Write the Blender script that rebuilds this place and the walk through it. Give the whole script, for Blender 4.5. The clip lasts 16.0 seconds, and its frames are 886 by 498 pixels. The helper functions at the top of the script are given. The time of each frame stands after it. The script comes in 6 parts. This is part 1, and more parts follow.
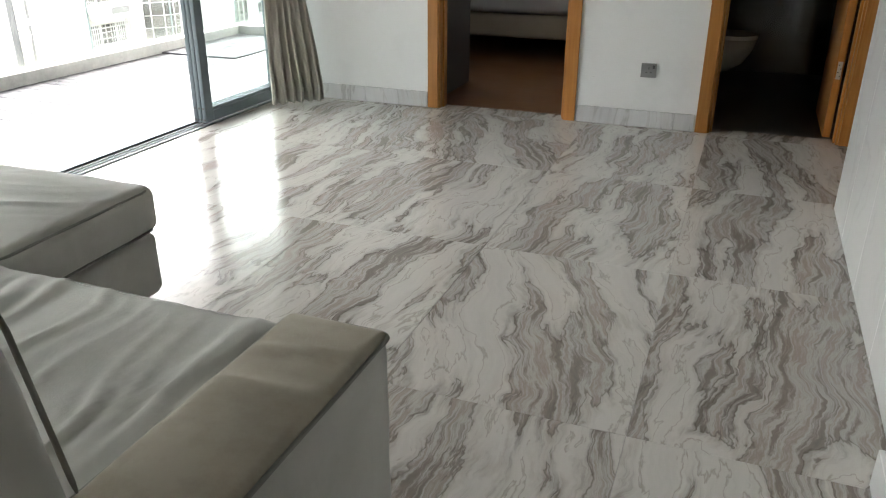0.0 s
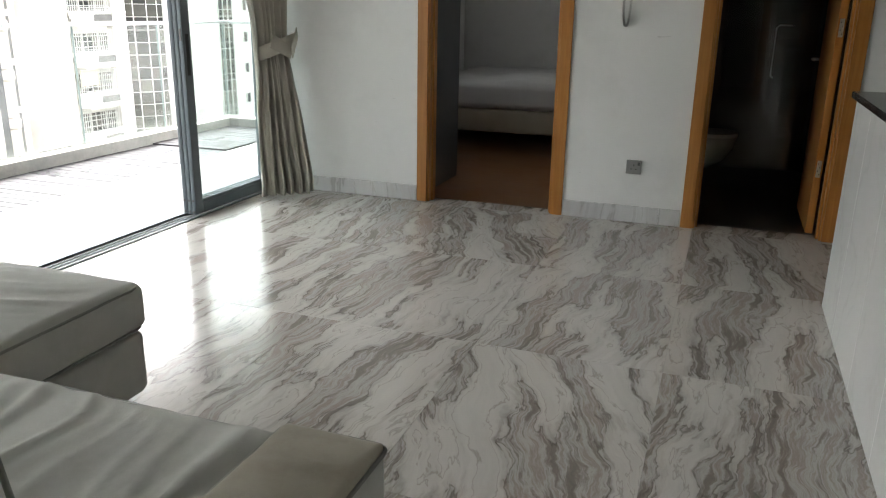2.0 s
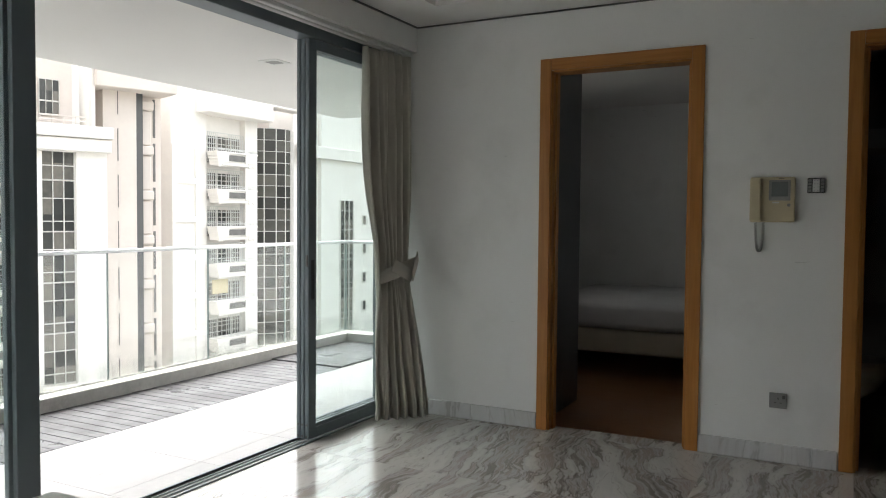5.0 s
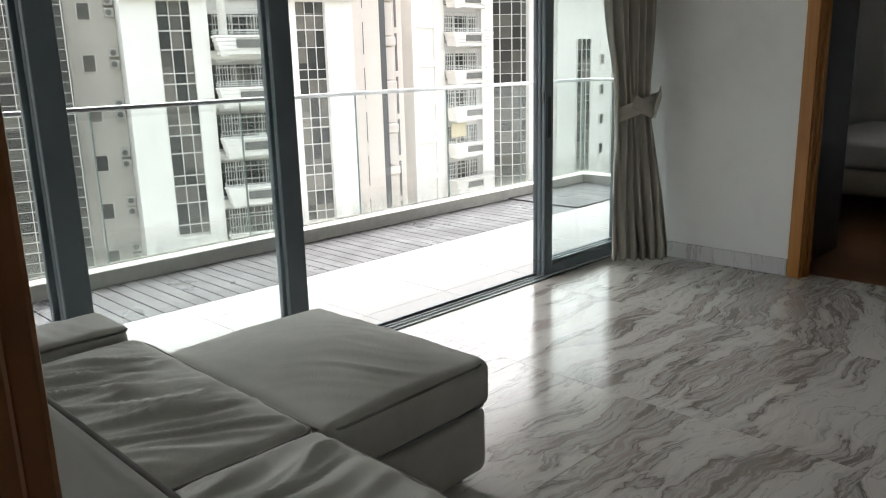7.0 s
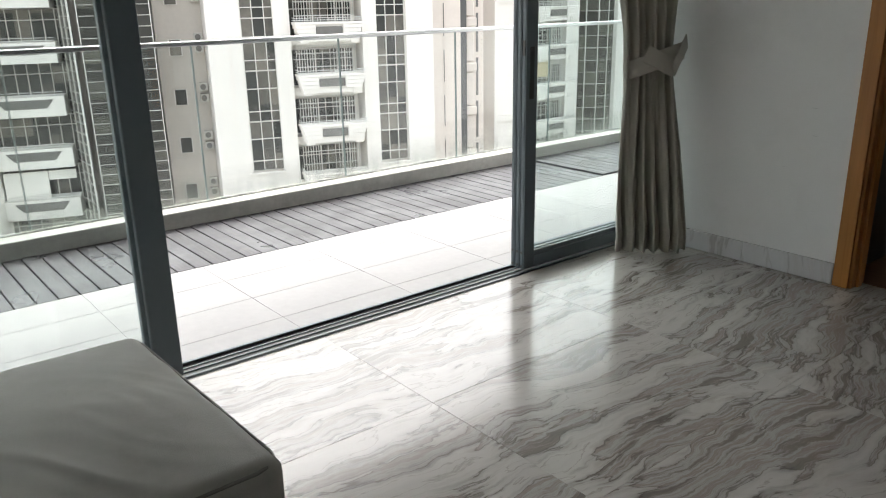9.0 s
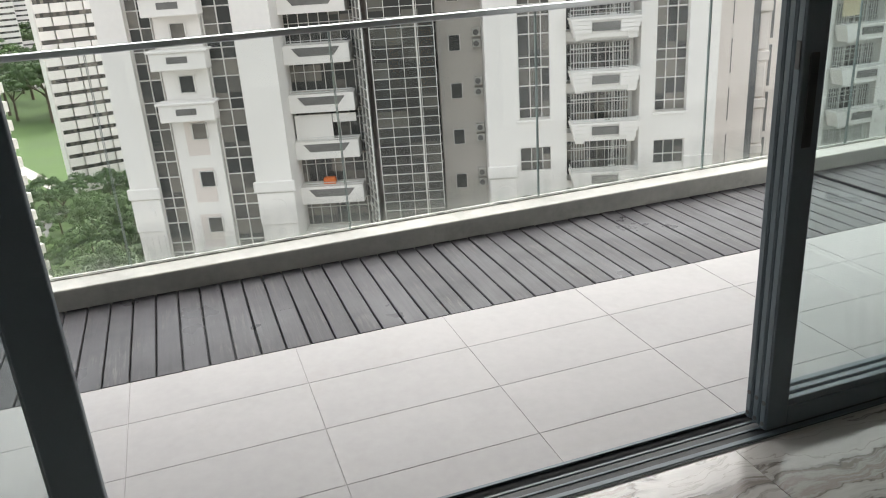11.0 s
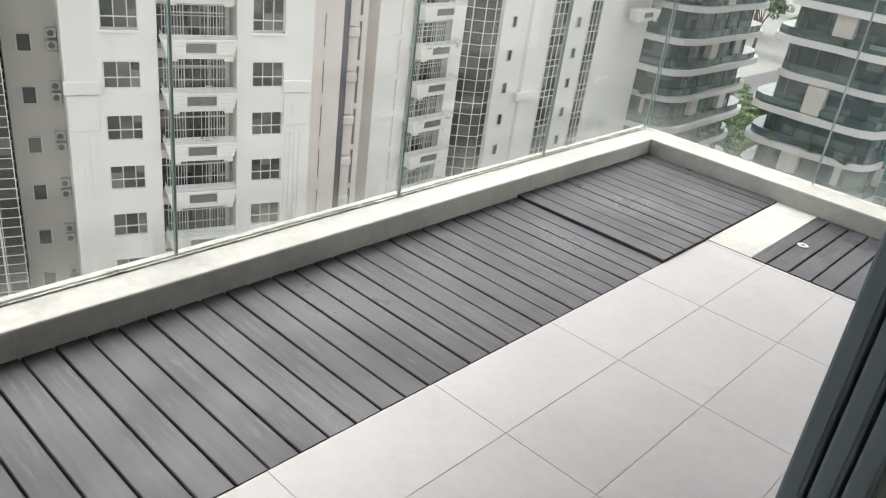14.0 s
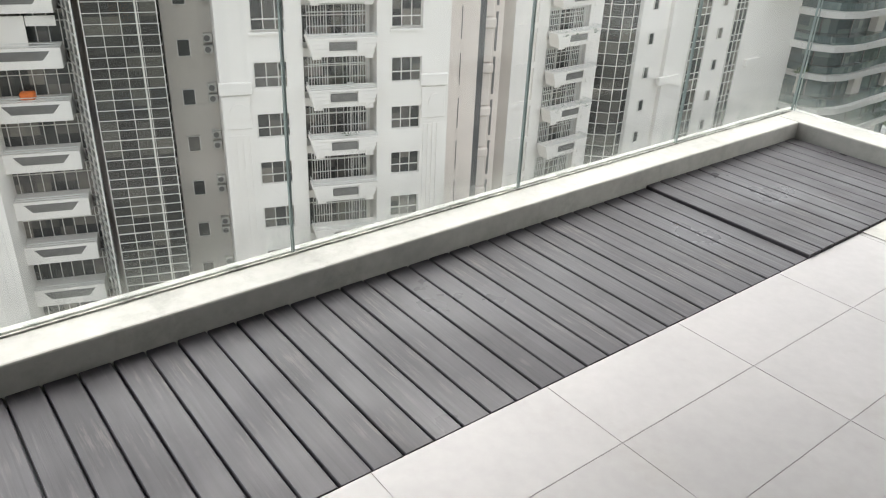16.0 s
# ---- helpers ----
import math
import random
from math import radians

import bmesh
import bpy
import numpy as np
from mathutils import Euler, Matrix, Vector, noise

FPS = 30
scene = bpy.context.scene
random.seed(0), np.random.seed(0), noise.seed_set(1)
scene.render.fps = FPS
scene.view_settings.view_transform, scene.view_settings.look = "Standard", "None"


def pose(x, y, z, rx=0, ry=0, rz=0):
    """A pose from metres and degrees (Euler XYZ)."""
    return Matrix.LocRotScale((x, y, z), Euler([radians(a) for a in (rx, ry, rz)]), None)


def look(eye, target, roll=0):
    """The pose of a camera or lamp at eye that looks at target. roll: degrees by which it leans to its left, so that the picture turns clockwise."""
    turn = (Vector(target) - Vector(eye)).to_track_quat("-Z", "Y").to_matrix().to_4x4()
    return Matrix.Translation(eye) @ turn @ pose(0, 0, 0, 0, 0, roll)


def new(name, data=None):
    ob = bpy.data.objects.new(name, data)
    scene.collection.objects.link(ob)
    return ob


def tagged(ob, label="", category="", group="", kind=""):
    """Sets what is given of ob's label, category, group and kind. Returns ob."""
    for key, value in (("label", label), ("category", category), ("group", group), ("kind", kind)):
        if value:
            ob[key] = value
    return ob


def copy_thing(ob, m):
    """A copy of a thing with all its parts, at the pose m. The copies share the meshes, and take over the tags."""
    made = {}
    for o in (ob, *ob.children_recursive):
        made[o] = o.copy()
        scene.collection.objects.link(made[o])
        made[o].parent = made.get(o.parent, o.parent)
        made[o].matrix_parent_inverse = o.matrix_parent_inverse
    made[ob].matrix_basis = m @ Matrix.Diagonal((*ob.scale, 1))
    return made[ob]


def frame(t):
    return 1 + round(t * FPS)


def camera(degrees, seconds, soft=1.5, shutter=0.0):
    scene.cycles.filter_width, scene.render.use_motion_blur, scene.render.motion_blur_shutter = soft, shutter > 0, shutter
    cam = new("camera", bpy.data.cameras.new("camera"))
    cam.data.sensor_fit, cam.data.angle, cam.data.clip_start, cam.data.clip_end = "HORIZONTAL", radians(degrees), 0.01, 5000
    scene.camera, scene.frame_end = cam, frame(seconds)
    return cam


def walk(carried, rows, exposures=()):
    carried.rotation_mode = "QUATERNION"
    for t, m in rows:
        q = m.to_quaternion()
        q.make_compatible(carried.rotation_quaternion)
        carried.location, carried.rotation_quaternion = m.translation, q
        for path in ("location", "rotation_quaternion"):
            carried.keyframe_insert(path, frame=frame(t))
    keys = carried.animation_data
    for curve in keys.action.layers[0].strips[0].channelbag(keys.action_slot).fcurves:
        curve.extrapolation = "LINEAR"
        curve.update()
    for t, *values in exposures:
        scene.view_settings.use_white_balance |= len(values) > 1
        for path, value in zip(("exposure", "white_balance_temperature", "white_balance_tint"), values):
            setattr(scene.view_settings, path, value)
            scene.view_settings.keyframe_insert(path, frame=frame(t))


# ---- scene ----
cam = camera(59.1, 16.0, soft=1.1)
PATH = [
    (0, (3.053, -3.93, 1.242), (2.405, -2.215, 0.443), 0.3),
    (0.5, (3.048, -3.926, 1.253), (2.408, -2.184, 0.509), 0.5),
    (1, (3.038, -3.921, 1.249), (2.405, -2.159, 0.545), 0.6),
    (1.5, (3.019, -3.917, 1.269), (2.386, -2.132, 0.627), 0.9),
    (2, (3.017, -3.918, 1.276), (2.379, -2.117, 0.684), 1.0),
    (2.5, (3.01, -3.891, 1.304), (2.361, -2.074, 0.777), 1.0),
    (3, (3.001, -3.821, 1.325), (2.329, -1.985, 0.901), 1.0),
    (3.2, (3.0, -3.801, 1.347), (2.309, -1.964, 0.959), 0.9),
    (5.3, (2.859, -3.76, 1.361), (1.814, -2.055, 1.319), -0.3),
    (5.5, (2.85, -3.758, 1.364), (1.696, -2.126, 1.306), -0.6),
    (6, (2.835, -3.747, 1.348), (1.536, -2.236, 1.176), -0.9),
    (6.5, (2.836, -3.742, 1.343), (1.467, -2.321, 1.017), -1.2),
    (7, (2.841, -3.724, 1.32), (1.466, -2.349, 0.852), -1.5),
    (7.5, (2.824, -3.537, 1.293), (1.454, -2.173, 0.78), -1.1),
    (8, (2.752, -3.329, 1.3), (1.424, -1.937, 0.756), -0.1),
    (8.2, (2.685, -3.195, 1.285), (1.372, -1.791, 0.731), 0.1),
    (9.1, (2.628, -2.56, 1.33), (1.12, -1.4, 0.71), -1.2),
    (10.3, (1.965, -1.752, 1.387), (0.292, -0.896, 0.703), -3.3),
    (10.5, (1.86, -1.668, 1.38), (0.126, -0.946, 0.692), -3.9),
    (11, (1.551, -1.459, 1.399), (-0.224, -0.884, 0.678), -3.9),
    (11.5, (1.287, -1.284, 1.395), (-0.452, -0.833, 0.517), -2.2),
    (12, (0.989, -1.192, 1.389), (-0.755, -0.796, 0.494), -2.3),
    (12.5, (0.719, -1.088, 1.403), (-0.964, -0.498, 0.498), 0.7),
    (13, (0.446, -1.063, 1.428), (-1.087, -0.135, 0.54), 4.7),
    (13.5, (0.203, -0.978, 1.392), (-1.078, 0.272, 0.5), 6.6),
    (14, (0.055, -0.898, 1.41), (-1.104, 0.473, 0.527), 7.8),
    (14.5, (-0.064, -0.854, 1.404), (-1.004, 0.682, 0.533), 8.9),
    (15, (-0.092, -0.847, 1.405), (-0.911, 0.76, 0.541), 9.2),
    (15.5, (-0.072, -0.857, 1.401), (-0.992, 0.69, 0.529), 6.8),
    (16, (0.042, -0.775, 1.39), (-1.341, 0.328, 0.457), 2.6),
]
EXPOSURES = [(0, 3.5), (2, 3.1), (3, 3.0), (5.5, 2.2), (8, 2.28), (11, 1.42), (16, 1.44)]
walk(cam, [(t, look(eye, target, roll)) for t, eye, target, roll in PATH], EXPOSURES)


# ---- light ----
world = bpy.data.worlds.new("overcast_sky")
scene.world = world
world.use_nodes = True
wn = world.node_tree.nodes
sky = wn.new("ShaderNodeTexSky")
sky.sky_type = "NISHITA"
sky.sun_disc = False
sky.sun_elevation = radians(58)
sky.sun_rotation = radians(-59)
sky.air_density = 1.6
sky.dust_density = 6.0
sky.ozone_density = 1.0
hsv = wn.new("ShaderNodeHueSaturation")
hsv.inputs["Saturation"].default_value = 0.22
world.node_tree.links.new(sky.outputs[0], hsv.inputs["Color"])
world.node_tree.links.new(hsv.outputs[0], wn["Background"].inputs["Color"])
wn["Background"].inputs["Strength"].default_value = 0.15
sun = new("sun", bpy.data.lights.new("sun", "SUN"))
sun.data.energy = 0.5
sun.data.angle = radians(50)
sun.data.color = (1.0, 0.98, 0.95)
sun.matrix_world = look((-22, 10, 40), (0, 0, 0))


# ---- materials ----
def nodes_of(name):
    m = bpy.data.materials.new(name)
    m.use_nodes = True
    nt = m.node_tree
    return m, nt.nodes, nt.links, nt.nodes["Principled BSDF"]


def ramp(n, stops):
    r = n.new("ShaderNodeValToRGB")
    e = r.color_ramp.elements
    while len(e) < len(stops):
        e.new(0.5)
    for el, (p, c) in zip(e, stops):
        el.position = p
        el.color = (*c, 1)
    return r


def plain(name, col, rough=0.6, metal=0.0, vary=0.12, scale=6.0, fine=90.0, bump=0.05, spec=0.5, per_object=0.0, stretch=(1, 1, 1), coat=0.0):
    """Base colour with a coarse and a fine variation and a fine relief."""
    m, n, l, b = nodes_of(name)
    tc = n.new("ShaderNodeTexCoord")
    mp = n.new("ShaderNodeMapping")
    mp.inputs["Scale"].default_value = stretch
    l.new(tc.outputs["Object"], mp.inputs["Vector"])
    vec = mp.outputs[0]
    info = n.new("ShaderNodeObjectInfo")
    if per_object:
        add = n.new("ShaderNodeVectorMath")
        add.operation = "ADD"
        mul = n.new("ShaderNodeMath")
        mul.operation = "MULTIPLY"
        mul.inputs[1].default_value = 37.0
        l.new(info.outputs["Random"], mul.inputs[0])
        l.new(vec, add.inputs[0])
        l.new(mul.outputs[0], add.inputs[1])
        vec = add.outputs[0]
    a = n.new("ShaderNodeTexNoise")
    a.inputs["Scale"].default_value = scale
    a.inputs["Detail"].default_value = 6
    f = n.new("ShaderNodeTexNoise")
    f.inputs["Scale"].default_value = fine
    f.inputs["Detail"].default_value = 3
    l.new(vec, a.inputs["Vector"])
    l.new(vec, f.inputs["Vector"])
    lo = tuple(c * (1 - vary) for c in col)
    hi = tuple(min(1, c * (1 + vary)) for c in col)
    r = ramp(n, [(0.3, lo), (0.7, hi)])
    mix = n.new("ShaderNodeMath")
    mix.operation = "MULTIPLY_ADD"
    mix.inputs[1].default_value = 0.3
    l.new(f.outputs["Fac"], mix.inputs[0])
    m2 = n.new("ShaderNodeMath")
    m2.operation = "MULTIPLY"
    m2.inputs[1].default_value = 0.7
    l.new(a.outputs["Fac"], m2.inputs[0])
    l.new(m2.outputs[0], mix.inputs[2])
    l.new(mix.outputs[0], r.inputs["Fac"])
    colour = r.outputs["Color"]
    if per_object:
        h = n.new("ShaderNodeHueSaturation")
        mr = n.new("ShaderNodeMapRange")
        mr.inputs["To Min"].default_value = 1 - per_object
        mr.inputs["To Max"].default_value = 1 + per_object
        l.new(info.outputs["Random"], mr.inputs["Value"])
        l.new(mr.outputs[0], h.inputs["Value"])
        l.new(colour, h.inputs["Color"])
        colour = h.outputs["Color"]
    l.new(colour, b.inputs["Base Color"])
    rr = n.new("ShaderNodeMapRange")
    rr.inputs["To Min"].default_value = max(0.02, rough * 0.85)
    rr.inputs["To Max"].default_value = min(1, rough * 1.15)
    l.new(a.outputs["Fac"], rr.inputs["Value"])
    l.new(rr.outputs[0], b.inputs["Roughness"])
    b.inputs["Metallic"].default_value = metal
    b.inputs["Specular IOR Level"].default_value = spec
    b.inputs["Coat Weight"].default_value = coat
    if bump:
        bp = n.new("ShaderNodeBump")
        bp.inputs["Strength"].default_value = bump
        bp.inputs["Distance"].default_value = 0.004
        l.new(mix.outputs[0], bp.inputs["Height"])
        l.new(bp.outputs[0], b.inputs["Normal"])
    return m


def marble(name, base=(0.61, 0.585, 0.55), vein=(0.19, 0.174, 0.16), warm=(0.35, 0.30, 0.262), rough=0.15, scale=1.0, amount=1.0):
    """Polished marble: streaks that flow round pale islands with dark rims; each slab is cut and turned differently."""
    m, n, l, b = nodes_of(name)
    tc = n.new("ShaderNodeTexCoord")
    info = n.new("ShaderNodeObjectInfo")
    mul = n.new("ShaderNodeMath")
    mul.operation = "MULTIPLY"
    mul.inputs[1].default_value = 53.0
    l.new(info.outputs["Random"], mul.inputs[0])
    ang = n.new("ShaderNodeMath")
    ang.operation = "SINE"
    l.new(mul.outputs[0], ang.inputs[0])
    ang2 = n.new("ShaderNodeMath")
    ang2.operation = "MULTIPLY_ADD"
    ang2.inputs[1].default_value = 0.24
    ang2.inputs[2].default_value = -0.12
    l.new(ang.outputs[0], ang2.inputs[0])
    rot = n.new("ShaderNodeVectorRotate")
    rot.rotation_type = "Z_AXIS"
    l.new(tc.outputs["Object"], rot.inputs["Vector"])
    l.new(ang2.outputs[0], rot.inputs["Angle"])
    add = n.new("ShaderNodeVectorMath")
    add.operation = "ADD"
    l.new(rot.outputs[0], add.inputs[0])
    l.new(mul.outputs[0], add.inputs[1])
    warp = n.new("ShaderNodeTexNoise")
    warp.inputs["Scale"].default_value = 2.7 * scale
    warp.inputs["Detail"].default_value = 6
    l.new(add.outputs[0], warp.inputs["Vector"])
    q = n.new("ShaderNodeVectorMath")
    q.operation = "MULTIPLY_ADD"
    q.inputs[1].default_value = (0.23, 0.40, 0.3)
    l.new(warp.outputs["Color"], q.inputs[0])
    l.new(add.outputs[0], q.inputs[2])

    def stretched(sx, sy, detail, rough_n):
        mp = n.new("ShaderNodeMapping")
        mp.inputs["Scale"].default_value = (sx * scale, sy * scale, scale)
        l.new(q.outputs[0], mp.inputs["Vector"])
        t = n.new("ShaderNodeTexNoise")
        t.inputs["Scale"].default_value = 1.0
        t.inputs["Detail"].default_value = detail
        t.inputs["Roughness"].default_value = rough_n
        l.new(mp.outputs[0], t.inputs["Vector"])
        return t.outputs["Fac"]

    mask = stretched(6.4, 1.1, 5, 0.55)
    streak = stretched(25, 1.9, 9, 0.66)
    cs = ramp(n, [(0.30, vein), (0.42, tuple((v + w) / 2 for v, w in zip(vein, warm))), (0.50, tuple(c * 0.82 for c in base)), (0.58, warm), (0.70, tuple(c * 0.9 for c in base))])
    cp = ramp(n, [(0.25, tuple(c * 0.88 for c in base)), (0.55, base), (0.8, tuple(min(1, c * 1.06) for c in base))])
    l.new(streak, cs.inputs["Fac"])
    l.new(streak, cp.inputs["Fac"])
    pick = ramp(n, [(0.465, (0, 0, 0)), (0.545, (1, 1, 1))])
    l.new(mask, pick.inputs["Fac"])
    mx = n.new("ShaderNodeMix")
    mx.data_type = "RGBA"
    l.new(pick.outputs["Color"], mx.inputs[0])
    l.new(cs.outputs["Color"], mx.inputs[6])
    l.new(cp.outputs["Color"], mx.inputs[7])
    rim = ramp(n, [(0.465, (1, 1, 1)), (0.482, (0.40, 0.375, 0.355)), (0.490, (1, 1, 1)), (0.575, (1, 1, 1)), (0.582, (0.66, 0.63, 0.60)), (0.592, (1, 1, 1))])
    l.new(mask, rim.inputs["Fac"])
    m2 = n.new("ShaderNodeMix")
    m2.data_type = "RGBA"
    m2.blend_type = "MULTIPLY"
    m2.inputs[0].default_value = 0.9
    l.new(mx.outputs[2], m2.inputs[6])
    l.new(rim.outputs["Color"], m2.inputs[7])
    soft = n.new("ShaderNodeMix")
    soft.data_type = "RGBA"
    soft.inputs[0].default_value = amount
    soft.inputs[6].default_value = (*base, 1)
    l.new(m2.outputs[2], soft.inputs[7])
    l.new(soft.outputs[2], b.inputs["Base Color"])
    rr = n.new("ShaderNodeMapRange")
    rr.inputs["To Min"].default_value = rough * 0.7
    rr.inputs["To Max"].default_value = rough * 1.5
    l.new(warp.outputs["Fac"], rr.inputs["Value"])
    l.new(rr.outputs[0], b.inputs["Roughness"])
    return m


def wood(name, lo, hi, rough=0.4, along=2, scale=1.0, per_object=0.1, bump=0.1, spec=0.4):
    """Long grain along one axis, with pores and a slow change of tone."""
    m, n, l, b = nodes_of(name)
    tc = n.new("ShaderNodeTexCoord")
    info = n.new("ShaderNodeObjectInfo")
    mul = n.new("ShaderNodeMath")
    mul.operation = "MULTIPLY"
    mul.inputs[1].default_value = 29.0
    l.new(info.outputs["Random"], mul.inputs[0])
    add = n.new("ShaderNodeVectorMath")
    add.operation = "ADD"
    l.new(tc.outputs["Object"], add.inputs[0])
    l.new(mul.outputs[0], add.inputs[1])
    mp = n.new("ShaderNodeMapping")
    s = [30 * scale, 30 * scale, 30 * scale]
    s[along] = 1.4 * scale
    mp.inputs["Scale"].default_value = s
    l.new(add.outputs[0], mp.inputs["Vector"])
    g = n.new("ShaderNodeTexNoise")
    g.inputs["Scale"].default_value = 1.6
    g.inputs["Detail"].default_value = 8
    g.inputs["Distortion"].default_value = 0.6
    l.new(mp.outputs[0], g.inputs["Vector"])
    slow = n.new("ShaderNodeTexNoise")
    slow.inputs["Scale"].default_value = 3
    l.new(add.outputs[0], slow.inputs["Vector"])
    sm = n.new("ShaderNodeMath")
    sm.operation = "MULTIPLY_ADD"
    sm.inputs[1].default_value = 0.35
    l.new(slow.outputs["Fac"], sm.inputs[0])
    gm = n.new("ShaderNodeMath")
    gm.operation = "MULTIPLY"
    gm.inputs[1].default_value = 0.65
    l.new(g.outputs["Fac"], gm.inputs[0])
    l.new(gm.outputs[0], sm.inputs[2])
    r = ramp(n, [(0.32, lo), (0.68, hi)])
    l.new(sm.outputs[0], r.inputs["Fac"])
    h = n.new("ShaderNodeHueSaturation")
    mr = n.new("ShaderNodeMapRange")
    mr.inputs["To Min"].default_value = 1 - per_object
    mr.inputs["To Max"].default_value = 1 + per_object
    l.new(info.outputs["Random"], mr.inputs["Value"])
    l.new(mr.outputs[0], h.inputs["Value"])
    l.new(r.outputs["Color"], h.inputs["Color"])
    l.new(h.outputs["Color"], b.inputs["Base Color"])
    rr = n.new("ShaderNodeMapRange")
    rr.inputs["To Min"].default_value = rough * 0.7
    rr.inputs["To Max"].default_value = rough * 1.3
    l.new(slow.outputs["Fac"], rr.inputs["Value"])
    l.new(rr.outputs[0], b.inputs["Roughness"])
    b.inputs["Specular IOR Level"].default_value = spec
    bp = n.new("ShaderNodeBump")
    bp.inputs["Strength"].default_value = bump
    bp.inputs["Distance"].default_value = 0.003
    l.new(g.outputs["Fac"], bp.inputs["Height"])
    l.new(bp.outputs[0], b.inputs["Normal"])
    return m


def fabric(name, col, weave=3000.0, vary=0.1):
    m, n, l, b = nodes_of(name)
    tc = n.new("ShaderNodeTexCoord")
    a = n.new("ShaderNodeTexNoise")
    a.inputs["Scale"].default_value = 4
    a.inputs["Detail"].default_value = 5
    l.new(tc.outputs["Object"], a.inputs["Vector"])
    w = n.new("ShaderNodeTexWave")
    w.bands_direction = "DIAGONAL"
    w.inputs["Scale"].default_value = weave / 6
    w.inputs["Distortion"].default_value = 1.0
    l.new(tc.outputs["Object"], w.inputs["Vector"])
    r = ramp(n, [(0.3, tuple(c * (1 - vary) for c in col)), (0.7, tuple(c * (1 + vary) for c in col))])
    mm = n.new("ShaderNodeMath")
    mm.operation = "MULTIPLY_ADD"
    mm.inputs[1].default_value = 0.12
    l.new(w.outputs["Fac"], mm.inputs[0])
    l.new(a.outputs["Fac"], mm.inputs[2])
    l.new(mm.outputs[0], r.inputs["Fac"])
    l.new(r.outputs["Color"], b.inputs["Base Color"])
    b.inputs["Roughness"].default_value = 0.85
    b.inputs["Specular IOR Level"].default_value = 0.25
    b.inputs["Sheen Weight"].default_value = 0.15
    bp = n.new("ShaderNodeBump")
    bp.inputs["Strength"].default_value = 0.15
    bp.inputs["Distance"].default_value = 0.001
    l.new(w.outputs["Fac"], bp.inputs["Height"])
    l.new(bp.outputs[0], b.inputs["Normal"])
    return m


def clear_glass(name, tint=(0.975, 0.988, 0.984), gloss=1.0):
    """A clear pane: straight view through, mirror gloss by the angle."""
    m, n, l, b = nodes_of(name)
    n.remove(b)
    tr = n.new("ShaderNodeBsdfTransparent")
    tr.inputs["Color"].default_value = (*tint, 1)
    gl = n.new("ShaderNodeBsdfGlossy")
    gl.inputs["Roughness"].default_value = 0.02
    gl.inputs["Color"].default_value = (gloss, gloss, gloss, 1)
    lw = n.new("ShaderNodeLayerWeight")
    lw.inputs["Blend"].default_value = 0.5
    pw = n.new("ShaderNodeMath")
    pw.operation = "POWER"
    pw.inputs[1].default_value = 5.0
    l.new(lw.outputs["Facing"], pw.inputs[0])
    fr = n.new("ShaderNodeMath")
    fr.operation = "MULTIPLY_ADD"
    fr.inputs[1].default_value = 0.9
    fr.inputs[2].default_value = 0.035
    l.new(pw.outputs[0], fr.inputs[0])
    mx = n.new("ShaderNodeMixShader")
    l.new(fr.outputs[0], mx.inputs[0])
    l.new(tr.outputs[0], mx.inputs[1])
    l.new(gl.outputs[0], mx.inputs[2])
    l.new(mx.outputs[0], n["Material Output"].inputs["Surface"])
    return m


def far_glass(name, dark=(0.03, 0.035, 0.035), pale=(0.16, 0.15, 0.13)):
    """Window glass of a building far off: each pane shows a dark room or a drawn curtain, with gloss. Mottled
    reflections are put into the colour.
    """
    m, n, l, b = nodes_of(name)
    tc = n.new("ShaderNodeTexCoord")
    info = n.new("ShaderNodeObjectInfo")
    snap = n.new("ShaderNodeVectorMath")
    snap.operation = "SNAP"
    snap.inputs[1].default_value = (20.0, 0.7, 0.99)
    l.new(tc.outputs["Object"], snap.inputs[0])
    mul = n.new("ShaderNodeMath")
    mul.operation = "MULTIPLY"
    mul.inputs[1].default_value = 61.0
    l.new(info.outputs["Random"], mul.inputs[0])
    cell = n.new("ShaderNodeTexWhiteNoise")
    cell.noise_dimensions = "4D"
    l.new(snap.outputs[0], cell.inputs["Vector"])
    l.new(mul.outputs[0], cell.inputs["W"])
    painted_reflection = n.new("ShaderNodeTexNoise")
    painted_reflection.inputs["Scale"].default_value = 2.4
    painted_reflection.inputs["Detail"].default_value = 4
    l.new(tc.outputs["Object"], painted_reflection.inputs["Vector"])
    mix = n.new("ShaderNodeMath")
    mix.operation = "MULTIPLY_ADD"
    mix.inputs[1].default_value = 0.3
    l.new(painted_reflection.outputs["Fac"], mix.inputs[0])
    part_of = n.new("ShaderNodeMath")
    part_of.operation = "MULTIPLY"
    part_of.inputs[1].default_value = 0.75
    l.new(cell.outputs["Value"], part_of.inputs[0])
    l.new(part_of.outputs[0], mix.inputs[2])
    r = ramp(n, [(0.1, tuple(c * 0.7 for c in dark)), (0.45, dark), (0.7, tuple((a + c) / 2 for a, c in zip(dark, pale))), (0.92, pale)])
    l.new(mix.outputs[0], r.inputs["Fac"])
    l.new(r.outputs["Color"], b.inputs["Base Color"])
    b.inputs["Roughness"].default_value = 0.12
    b.inputs["Specular IOR Level"].default_value = 0.5
    return m


